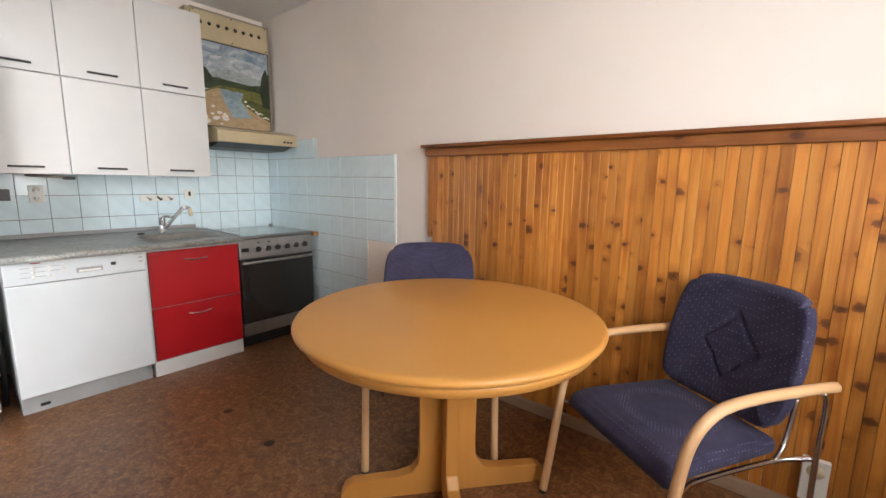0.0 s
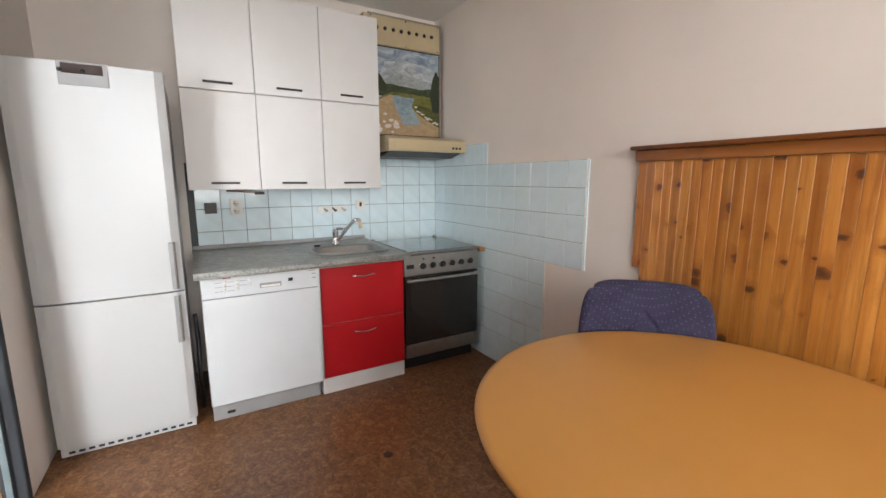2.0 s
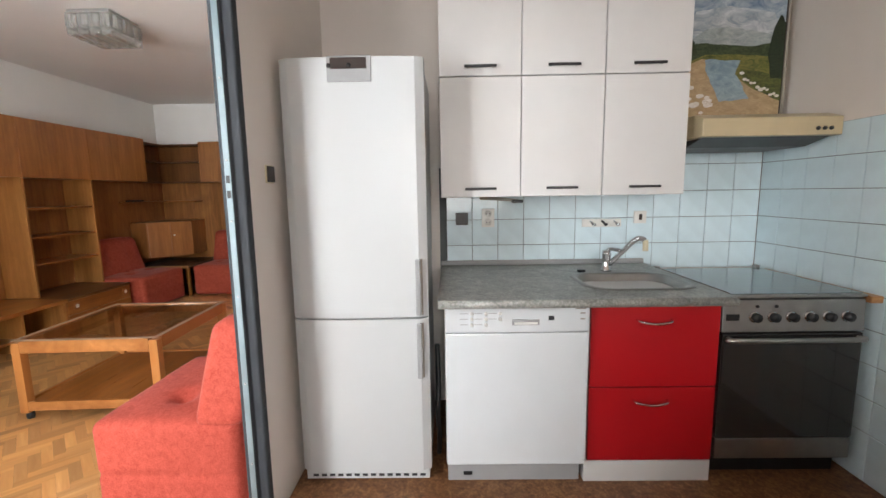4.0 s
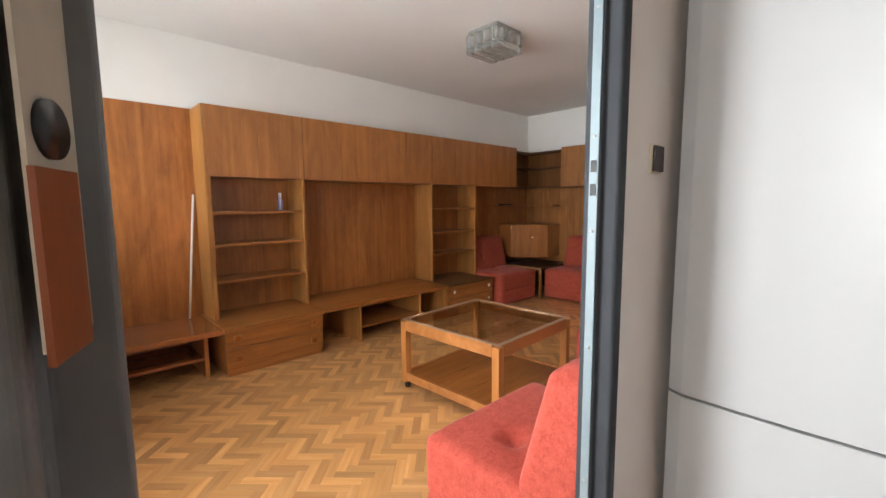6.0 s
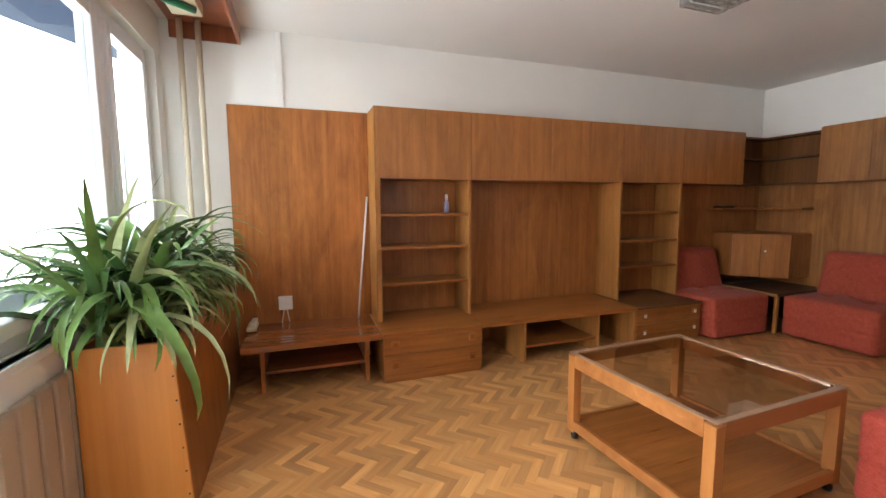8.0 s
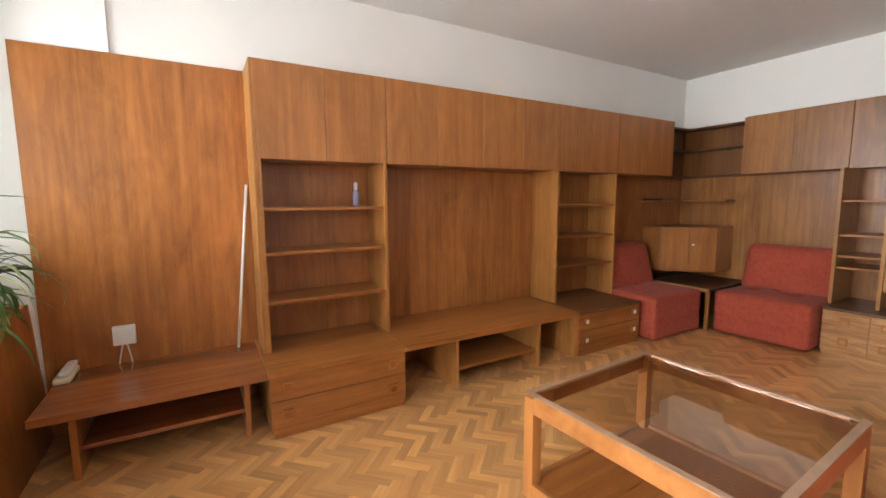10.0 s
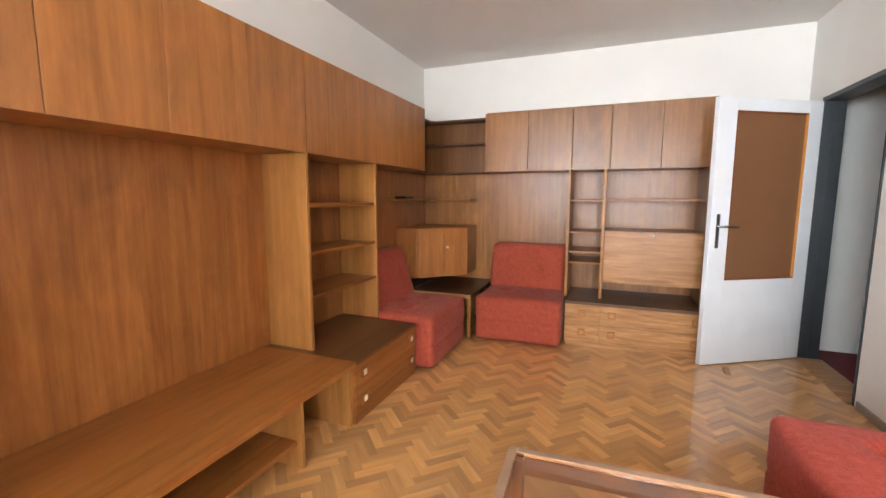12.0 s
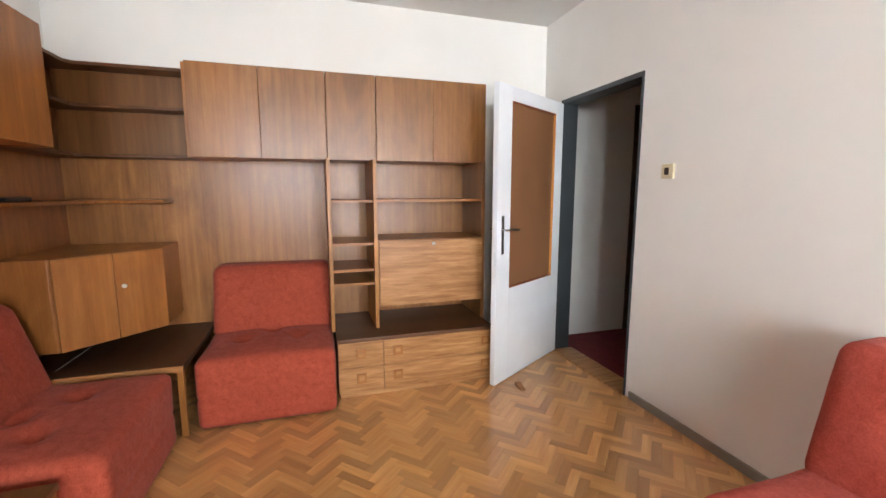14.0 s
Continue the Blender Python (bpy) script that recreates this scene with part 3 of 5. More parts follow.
for z in (0.3, 0.62, 0.95, 1.22, 1.43, 1.7):
    rod("screw", (DR + 0.003, KA + 0.028, z), (DR + 0.0042, KA + 0.028, z), 0.004, GREYP, kf, 8)
hf = door_frame("door_frame_hall", YH, YL, HL, HR, 1.975, GREYD, "dark grey painted steel door frame", 0.01, 0.032)


def window_unit(name, x0, x1, bays, z0, z1, label):
    """A white timber window in an east wall; bays: (y from, y to, sill)."""
    e = thing(name, ((x0 + x1) / 2, (bays[0][0] + bays[-1][1]) / 2, z0), label, "")
    e["kind"] = "structure"
    f = 0.055
    for a, b, s in bays:
        fr = box("window_frame", (x0, a, s), (x1, a + f, z1), WHITE_DOOR, e, 0.006)
        box("frame_side", (x0, b - f, s), (x1, b, z1), WHITE_DOOR, e, 0.006)
        box("frame_head", (x0, a + f, z1 - f), (x1, b - f, z1), WHITE_DOOR, e, 0.006)
        box("frame_foot", (x0, a + f, s), (x1, b - f, s + f), WHITE_DOOR, e, 0.006)
        i, w = f + 0.004, 0.06
        xa, xb = x0 - 0.02, x1 - 0.03
        sash = box("sash", (xa, a + i, s + i), (xb, a + i + w, z1 - i), WHITE_DOOR, e, 0.008)
        box("sash_side", (xa, b - i - w, s + i), (xb, b - i, z1 - i), WHITE_DOOR, e, 0.008)
        box("sash_head", (xa, a + i + w, z1 - i - w), (xb, b - i - w, z1 - i), WHITE_DOOR, e, 0.008)
        box("sash_foot", (xa, a + i + w, s + i), (xb, b - i - w, s + i + w), WHITE_DOOR, e, 0.008)
        pane = box("pane", ((xa + xb) / 2 - 0.003, a + i + w, s + i + w), ((xa + xb) / 2 + 0.003, b - i - w, z1 - i - w), CLEAR, e, 0)
        pane.visible_shadow = False
    return e


window_unit("window_1", XE + 0.06, XE + 0.14, [(-3.68, -2.95, 0.8), (-2.95, -1.62, 0.8), (-1.62, -0.75, 0.02)], 0.8, 2.36, "white painted timber window with a balcony door")
window_unit("window_2", XKE + 0.06, XKE + 0.14, [(0.1, 0.95, 0.88), (0.95, 1.8, 0.88)], 0.88, 2.35, "white painted two-part kitchen window")
structure(box("window_sill_living", (XE - 0.01, -3.7, 0.765), (XE + 0.05, -1.62, 0.8), WHITE_DOOR, None, 0.008), "white window board")
structure(box("window_sill_kitchen", (XKE - 0.12, 0.05, 0.845), (XKE + 0.05, 1.85, 0.88), WHITE_DOOR, None, 0.008), "white window board")
structure(box("ground", (-400, -400, -9.2), (400, 400, -9.0), OUTSIDE, None, 0), "pale ground far below the flat")

# ---- living room: wall unit on the long wall ----
YF, YB, YC = -3.475, -3.79, -3.148    # overhead fronts, back panels, chest fronts
ZB, ZT = 1.512, 2.058


def square_handle(parent, centre, normal, light=False):
    """A square wooden pull with a sunk middle."""
    x, y, z = centre
    s = 0.03
    if normal == "y":
        h = box("handle", (x - s, y, z - s), (x + s, y + 0.012, z + s), VENEER_X, parent, 0.004)
        box("handle_inset", (x - 0.016, y + 0.012, z - 0.016), (x + 0.016, y + 0.0145, z + 0.016), ROSE_X if not light else PALEM, parent, 0.002)
    else:
        h = box("handle", (x, y - s, z - s), (x + 0.012, y + s, z + s), VENEER_Y, parent, 0.004)
        box("handle_inset", (x + 0.012, y - 0.016, z - 0.016), (x + 0.0145, y + 0.016, z + 0.016), PALE_Y, parent, 0.002)
    return h


def overhead(xa, xb, doors, label="walnut veneer overhead cabinet with plain flush doors"):
    """An overhead cabinet on the long wall."""
    e = thing("overhead_cabinet", ((xa + xb) / 2, YB, ZB), label, "cabinet", "overhead cabinets of the wall unit")
    box("body", (xa, YB, ZB + 0.004), (xb, YF - 0.019, ZT - 0.004), VENEER, e, 0.002)
    w = (xb - xa) / doors
    for i in range(doors):
        box("door", (xa + i * w + 0.0012, YF - 0.018, ZB), (xa + (i + 1) * w - 0.0012, YF, ZT), VENEER, e, 0.0015, 1)
    return e


overhead(-3.188, -2.402, 2)
overhead(-4.75, -3.19, 4)
overhead(-5.508, -4.752, 2)
overhead(-6.37, -5.51, 2)

structure(box("panel_left", (-2.398, YS, 0.0), (-1.337, YS + 0.02, 2.066), ROSE_Z, None, 0.003), "reddish walnut veneer wall panel")
structure(box("panel_long", (XW + 0.0005, YS, 0.0), (-2.44, YS + 0.02, ZT - 0.006), BACKV, None, 0.002), "walnut veneer back panel")
structure(box("panel_end", (XW, YS + 0.0202, 0.0), (XW + 0.02, -1.0, ZT - 0.006), GREYW, None, 0.002), "walnut veneer back panel on the end wall")


def bookcase(xr, xl, shelves, label):
    """Two uprights with thin shelves; xr is the side nearer the window."""
    e = thing("bookcase", ((xr + xl) / 2, YB, 0), label, "bookcase", "bookcases of the wall unit")
    box("upright", (xr - 0.022, YB, 0.37), (xr, YF - 0.002, ZB + 0.003), PALE_Z, e, 0.0015)
    box("upright", (xl, YB, 0.37), (xl + 0.022, YF - 0.002, ZB + 0.003), PALE_Z, e, 0.0015)
    for z in shelves:
        box("shelf", (xl + 0.023, YB, z - 0.02), (xr - 0.023, YF - 0.012, z), VENEER_X, e, 0.002)
    return e


b1 = bookcase(-2.402, -3.188, (1.236, 0.972, 0.676), "open walnut bookcase with three thin shelves")
box("end_panel", (-2.402, YB, 0.0), (-2.384, YF - 0.0, ZT), PALE_Z, b1, 0.002, label="pale upright side panel")
bookcase(-4.735, -5.508, (1.23, 0.95, 0.69), "open walnut bookcase with three thin shelves")


def chest(xr, xl, label, light=False):
    e = thing("drawer_chest", ((xr + xl) / 2, YB, 0), label, "chest of drawers", "low drawer chests of the wall unit")
    box("top", (xl - 0.004, YB, 0.348), (xr + 0.004, YC + 0.006, 0.372), VENEER_X if not light else DTOP_X, e, 0.003)
    box("body", (xl, YB, 0.035), (xr, YC - 0.019, 0.347), VENEER, e, 0.002)
    box("plinth", (xl + 0.01, YB, 0.0), (xr - 0.01, YC - 0.01, 0.034), VENEER_X, e, 0.002)
    for z0, z1 in ((0.036, 0.208), (0.212, 0.345)):
        d = box("drawer", (xl + 0.001, YC - 0.018, z0), (xr - 0.001, YC, z1), VENEER_X, e, 0.002)
        for x in (xr - 0.085, xl + 0.085):
            square_handle(d, (x, YC, (z0 + z1) / 2 + 0.008), "y", light)
    return e


chest(-2.366, -3.146, "low reddish walnut chest with two drawers")
chest(-4.68, -5.452, "low walnut chest with two drawers and metal pulls", True)

bench = thing("low_bench", (-3.9, YB, 0), "low walnut bench board with an open shelf below", "bench")
box("top", (-4.676, YB, 0.345), (-3.152, YC + 0.01, 0.378), VENEER_X, bench, 0.004)
for x in (-3.535, -4.27, -4.66):
    box("upright", (x - 0.02, YB, 0.0), (x, YC - 0.025, 0.344), PALE_Z, bench, 0.002)
box("shelf", (-4.268, YB, 0.115), (-3.557, YC - 0.05, 0.137), VENEER_X, bench, 0.002)

tv = thing("low_table", (-1.9, YS + 0.3, 0), "low glossy reddish wooden table with a lower shelf", "table")
box("top", (-2.378, YS + 0.022, 0.322), (-1.415, -3.19, 0.362), ROSE_X, tv, 0.004)
for x in (-1.53, -2.25):
    box("upright", (x - 0.028, -3.75, 0.0), (x, -3.27, 0.321), ROSE_Z, tv, 0.003)
box("shelf", (-2.249, -3.75, 0.125), (-1.56, -3.3, 0.147), ROSE_X, tv, 0.003)

# ---- living room: corner and end wall ----
XF, XC = -6.778, -6.487    # overhead fronts and chest front on the end wall


def l_board(z, depth_x, depth_y, xa, ya, parent, name="shelf", thick=0.02, material=VENEER_X):
    """A board round the corner: along the long wall to xa and the end wall to ya."""
    poly = [(XW + 0.022, YS + 0.022), (xa, YS + 0.022), (xa, YS + 0.022 + depth_y), (XW + 0.022 + depth_x + 0.03, YS + 0.022 + depth_y), (XW + 0.022 + depth_x, YS + 0.052 + depth_y), (XW + 0.022 + depth_x, ya), (XW + 0.022, ya)]
    return prism(name, poly, z - thick, z, material, parent, "z", 0.002, 1)


cs = thing("corner_shelf", (-6.9, -3.6, ZB), "open walnut corner shelf under the ceiling, coloured dark for shade", "shelf")
# boards and the added thin backs are coloured dark for the recess's shade
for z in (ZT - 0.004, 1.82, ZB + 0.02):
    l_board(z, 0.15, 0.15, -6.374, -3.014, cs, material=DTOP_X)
box("back", (XW + 0.0205, YS + 0.024, ZB + 0.02), (XW + 0.025, -3.032, ZT - 0.025), SHADED_CORNERV, cs, 0)
box("back", (XW + 0.027, YS + 0.0205, ZB + 0.02), (-6.394, YS + 0.025, ZT - 0.025), SHADED_CORNERV, cs, 0)
for lo, hi in (((-6.392, YB, ZB), (-6.374, YF - 0.02, ZT)), ((XW + 0.022, -3.03, ZB), (XF - 0.02, -3.012, ZT))):
    box("side", lo, hi, VENEER, cs, 0.002)
cs2 = thing("corner_shelf", (-6.9, -3.6, 1.23), "small walnut corner shelf", "shelf")
l_board(1.256, 0.2, 0.2, -6.24, -3.2, cs2)
bx = thing("flat_box", (-6.42, -3.7, 1.256), "flat dark object lying on the corner shelf", "box")
box("body", (-6.52, -3.77, 1.256), (-6.33, -3.66, 1.278), BLACK, bx, 0.006)

cc = thing("corner_cabinet", (-6.8, -3.5, 0.5), "hanging walnut corner cabinet with two doors", "cabinet")
prism("body", [(XW + 0.021, YS + 0.021), (-6.39, YS + 0.021), (-6.39, -3.575), (-6.765, -3.2), (XW + 0.021, -3.2)], 0.5, 0.975, VENEER, cc, "z", 0.002, 1)
u = Vector((0.7071, -0.7071, 0))
nrm = Vector((0.7071, 0.7071, 0))
r0 = Vector((-6.757, -3.192, 0))
for s0, s1 in ((0.004, 0.188), (0.191, 0.375)):
    for w0, w1, mm in ((s0, s1, VENEER),):
        p = [r0 + u * w0 * 1.39, r0 + u * w1 * 1.39, r0 + u * w1 * 1.39 + nrm * 0.016, r0 + u * w0 * 1.39 + nrm * 0.016]
        d = prism("door", [(q.x, q.y) for q in p], 0.503, 0.972, mm, cc, "z", 0.0015, 1)
k = r0 + u * 0.225 + nrm * 0.018
rod("knob", k + Vector((0, 0, 0.79)), k + nrm * 0.012 + Vector((0, 0, 0.79)), 0.012, PALEM, cc, 12)

ct = thing("corner_table", (-6.7, -3.4, 0), "dark-topped square corner table", "table")
box("top", (XW + 0.022, YS + 0.022, 0.375), (-6.3, -3.002, 0.405), DARKW, ct, 0.004)
box("top_edge", (-6.299, YS + 0.03, 0.372), (-6.285, -3.002, 0.405), PALE_Y, ct, 0.002)
for x, y in ((-6.31, -3.01), (-6.31, -3.76), (-7.06, -3.01)):
    box("leg", (x - 0.03, y - 0.03, 0.0), (x, y, 0.374), PALE_Z, ct, 0.002)
box("glass_strip", (-6.98, -3.6, 0.4055), (-6.4, -3.592, 0.409), GREYP, ct, 0.001)


def overhead_end(ya, yb, doors):
    e = thing("overhead_cabinet", (XW + 0.1, (ya + yb) / 2, ZB), "walnut veneer overhead cabinet with glossy plain doors", "cabinet", "overhead cabinets on the end wall")
    box("body", (XW + 0.022, ya, ZB + 0.004), (XF - 0.019, yb, ZT - 0.004), GREYW, e, 0.002)
    w = (yb - ya) / doors
    for i in range(doors):
        box("door", (XF - 0.018, ya + i * w + 0.0012, ZB), (XF, ya + (i + 1) * w - 0.0012, ZT + 0.004), GREYW, e, 0.0015, 1)
    return e


overhead_end(-3.01, -2.222, 2)
overhead_end(-2.22, -1.902, 1)
overhead_end(-1.9, -1.112, 2)

sc = thing("shelf_unit", (-6.9, -1.7, 0.4), "walnut shelf unit with a drop-front writing cabinet", "shelf")
for y in (-2.236, -1.945, -1.175):
    box("upright", (XW + 0.022, y, 0.388), (-6.66 if y < -1.5 else -6.68, y + 0.024, ZB + 0.003), PALE_Z if y < -1.5 else GREYW, sc, 0.0015)
for z in (1.252, 0.97, 0.795, 0.7):
    box("shelf", (XW + 0.022, -2.211, z - 0.018), (-6.69, -1.946, z), VENEER_Y, sc, 0.0015)
box("shelf", (XW + 0.022, -1.92, 1.238), (-6.69, -1.176, 1.256), VENEER_Y, sc, 0.0015)
dd = box("desk_cabinet", (XW + 0.022, -1.92, 0.537), (-6.672, -1.176, 0.985), GREYW, sc, 0.002)
fl = box("drop_front", (-6.671, -1.914, 0.537), (-6.653, -1.18, 0.978), PALE_Y, sc, 0.002)
rod("knob", (-6.654, -1.54, 0.955), (-6.642, -1.54, 0.955), 0.012, PALEM, fl, 10)

c3 = thing("drawer_chest", (-6.8, -1.7, 0), "light walnut chest with two narrow and two wide drawers", "chest of drawers")
box("top", (XW + 0.022, -2.214, 0.362), (XC + 0.004, -1.16, 0.386), DTOP_Y, c3, 0.003)
box("body", (XW + 0.022, -2.21, 0.03), (XC - 0.019, -1.165, 0.361), GREYW, c3, 0.002)
box("plinth", (XW + 0.05, -2.2, 0.0), (XC - 0.006, -1.17, 0.029), PALE_Y, c3, 0.002)
for ya, yb, hs in ((-2.209, -1.925, (0.5,)), (-1.922, -1.166, (0.12, 0.93))):
    for z0, z1 in ((0.031, 0.193), (0.196, 0.36)):
        d = box("drawer", (XC - 0.018, ya, z0), (XC, yb, z1), PALE_Y, c3, 0.002)
        for h in hs:
            square_handle(d, (XC, ya + (yb - ya) * h, (z0 + z1) / 2 + 0.01), "x")


# ---- seats ----
def padded_seat(width, depth, seat_h, back_h, material, lean=0.16):
    """An armless upholstered seat facing +y, its base at the origin."""
    e = thing("armless_seat", (0, 0, 0), "red chenille armless seat with buttoned cushions", "armchair", "red upholstered seats")
    tufts = [(-0.42, 0.1), (0.42, 0.1), (0.0, -0.32)]

    def pad(u, v, w, p):
        if w > 0.2:
            p = p.copy()
            p.z += 0.022 * (1 - u * u) * (1 - v * v) * w
            for a, b in tufts:
                d = ((u - a) * width / 2) ** 2 + ((v - b) * depth / 2) ** 2
                p.z -= 0.045 * w * math.exp(-d / 0.0022)
        if -0.35 < w < 0.1:
            p = p.copy()
            c_ = 1 - 0.02 * math.exp(-((w + 0.1) / 0.045) ** 2)
            p.x, p.y = p.x * c_, p.y * c_
        q = noise.noise(p * 7) * 0.008
        return p * (1 + q)

    def back(u, v, w, p):
        p = p.copy()
        p.y += -lean * (w + 1) * 0.5 * 1.0
        if v > 0.5:
            p.y += 0.02 * (1 - u * u) * (1 - w * w)
            for a, b in ((-0.4, 0.1), (0.4, 0.1)):
                d = ((u - a) * width / 2) ** 2 + ((w - b) * back_h / 4) ** 2
                p.y -= 0.02 * math.exp(-d / 0.0014)
        return p + Vector((noise.noise(p * 6), 0, noise.noise(p * 6 + Vector((5, 1, 2))))) * 0.004

    h = width / 2
    cushion("seat_block", (-h, -depth / 2, 0.01), (h, depth / 2, seat_h), 0.04, material, e, 30, pad)
    cushion("backrest", (-h, -depth / 2 - 0.02, seat_h - 0.03), (h, -depth / 2 + 0.19, seat_h + back_h), 0.05, material, e, 22, back)
    return e


seat = padded_seat(0.74, 0.66, 0.4, 0.415, REDF2, 0.13)
place_at(seat, pose(-5.885, -3.37, 0, 0, 0, 0))
seat_b = copy_thing(seat, pose(-6.645, -2.6, 0, 0, 0, -90))
seat_c = padded_seat(0.72, 0.6, 0.42, 0.42, REDF, 0.12)
place_at(seat_c, pose(-2.79, -0.7, 0, 0, 0, 180))
seat_d = copy_thing(seat_c, pose(-4.41, -0.965, 0, 0, 0, 180))

# ---- coffee table ----
tw, th = 0.84, 0.49
tab = thing("coffee_table", (0, 0, 0), "square wooden coffee table with a smoked glass top", "coffee table")
h = tw / 2
for sx in (-1, 1):
    for sy in (-1, 1):
        leg = box("leg", (sx * h, sy * h, 0.045), (sx * (h - 0.05), sy * (h - 0.05), th - 0.012), TABLEW_Z, tab, 0.004)
        lathe("castor", [(0, 0), (0.018, 0.002), (0.022, 0.02), (0.018, 0.042), (0, 0.045)], (sx * (h - 0.03), sy * (h - 0.03), 0), BLACK, leg, 14)
for s in (-1, 1):
    box("rail", (-h + 0.051, s * h, th - 0.075), (h - 0.051, s * (h - 0.026), th - 0.001), TABLEW, tab, 0.004)
    box("rail", (s * h, -h + 0.051, th - 0.075), (s * (h - 0.026), h - 0.051, th - 0.001), TABLEW, tab, 0.004)
    box("low_rail", (-h + 0.051, s * h, 0.06), (h - 0.051, s * (h - 0.022), 0.115), TABLEW, tab, 0.004)
    box("low_rail", (s * h, -h + 0.051, 0.06), (s * (h - 0.022), h - 0.051, 0.115), TABLEW, tab, 0.004)
    # thin strips added over the rails to carry that painted sheen
    box("top_edge", (-h, s * h, th - 0.0005), (h, s * (h - 0.027), th + 0.003), SHEEN_RIM, tab, 0.001)
    box("top_edge", (s * h, -h + 0.0275, th - 0.0005), (s * (h - 0.027), h - 0.0275, th + 0.003), SHEEN_RIM, tab, 0.001)
box("low_shelf", (-h + 0.023, -h + 0.023, 0.085), (h - 0.023, h - 0.023, 0.1), VENEER_X, tab, 0.001)
gl = box("glass_top", (-h + 0.03, -h + 0.03, th - 0.014), (h - 0.03, h - 0.03, th - 0.006), SMOKE, tab, 0)
place_at(tab, pose(-3.638, -1.715, 0, 0, 0, 2.5))

# ---- ceiling lamp ----
lamp = thing("ceiling_lamp", (-4.18, -2.09, CEIL), "square moulded glass ceiling lamp, unlit", "ceiling lamp")
c, s = Vector((-4.17, -2.09)), 0.165
box("plate", (c.x - 0.15, c.y - 0.15, CEIL - 0.02), (c.x + 0.15, c.y + 0.15, CEIL), STEEL, lamp, 0.004)
for i in range(4):
    for j in range(4):
        if i in (0, 3) or j in (0, 3):
            w = 2 * s / 4
            x0, y0 = c.x - s + i * w, c.y - s + j * w
            box("glass_block", (x0 + 0.003, y0 + 0.003, CEIL - 0.12), (x0 + w - 0.003, y0 + w - 0.003, CEIL - 0.022), LAMPG, lamp, 0.012, 3, smooth=True)
for i in range(4):
    w = 2 * s / 4
    box("glass_bar", (c.x - s + 0.005, c.y - s + i * w + 0.004, CEIL - 0.175), (c.x + s - 0.005, c.y - s + (i + 1) * w - 0.004, CEIL - 0.123), LAMPG, lamp, 0.014, 3, smooth=True)

# ---- hall door leaf ----
L = 0.885
leaf = thing("door_1", (0, 0, 0), "white painted door with a brown glass panel, standing open", "")
leaf["kind"] = "structure"
g0, g1, gz0, gz1 = 0.115, L - 0.155, 0.655, 1.885     # glazed opening, measured from the hinge
t2 = 0.02
box("stile", (0, -t2, 0.01), (g0, t2, 1.975), WHITE_DOOR, leaf, 0.003)
box("stile", (g1, -t2, 0.01), (L, t2, 1.975), WHITE_DOOR, leaf, 0.003)
box("rail", (g0 + 0.0005, -t2, 0.01), (g1 - 0.0005, t2, gz0), WHITE_DOOR, leaf, 0.002)
box("rail", (g0 + 0.0005, -t2, gz1), (g1 - 0.0005, t2, 1.975), WHITE_DOOR, leaf, 0.002)
box("glazing_bead", (g0, -t2 + 0.002, gz0), (g0 + 0.012, t2 - 0.002, gz1), PLANTERW, leaf, 0.002, label="orange-yellow wooden bead")
box("glazing_bead", (g0 + 0.0125, -t2 + 0.002, gz0), (g1 - 0.0125, t2 - 0.002, gz0 + 0.012), REDWOOD, leaf, 0.002)
box("glazing_bead", (g0 + 0.0125, -t2 + 0.002, gz1 - 0.012), (g1 - 0.0125, t2 - 0.002, gz1), REDWOOD, leaf, 0.002)
box("glazing_bead", (g1 - 0.012, -t2 + 0.002, gz0), (g1, t2 - 0.002, gz1), REDWOOD, leaf, 0.002)
box("glass_panel", (g0 + 0.0125, -0.004, gz0 + 0.0125), (g1 - 0.0125, 0.004, gz1 - 0.0125), BROWNG, leaf, 0)
for s in (-1, 1):
    pl = box("handle_plate", (L - 0.075, s * t2, 0.9), (L - 0.045, s * (t2 + 0.006), 1.15), CHROME, leaf, 0.002)
    tube("lever", [(L - 0.06, s * (t2 + 0.006), 1.06), (L - 0.06, s * (t2 + 0.045), 1.06), (L - 0.085, s * (t2 + 0.05), 1.062), (L - 0.19, s * (t2 + 0.05), 1.055)], 0.008, CHROME, leaf, 10)
ang = math.degrees(math.atan2(-1.2 + 0.455, -6.39 + 6.85))
place_at(leaf, pose(-6.83, -0.462, 0, 0, 0, ang))
wedge = thing("door_wedge", (-6.3, -1.0, 0), "small pale wooden door wedge on the parquet", "wedge")
prism("body", [(-6.33, 0.002), (-6.24, 0.002), (-6.33, 0.028)], -1.06, -1.02, PALE_Y, wedge, "y", 0.002, 1)

hd = thing("door_2", (XW - 0.05, 0.9, 0), "dark brown wooden door of the hall", "")
hd["kind"] = "structure"
box("leaf", (XW - 0.1, 0.55, 0.005), (XW - 0.06, 1.23, 2.0), DARKW, hd, 0.004)
box("frame_side", (XW - 0.118, 0.482, 0), (XW + 0.012, 0.548, 2.08), DARKW, hd, 0.004)
box("frame_side", (XW - 0.118, 1.232, 0), (XW + 0.012, 1.298, 2.08), DARKW, hd, 0.004)
box("frame_head", (XW - 0.118, 0.549, 2.005), (XW + 0.012, 1.231, 2.08), DARKW, hd, 0.004)
wall("wall_hall_head", (XW - 0.118, 0.48, 2.081), (XW - 0.003, 1.3, CEIL), WALL, "white wall above the hall door")

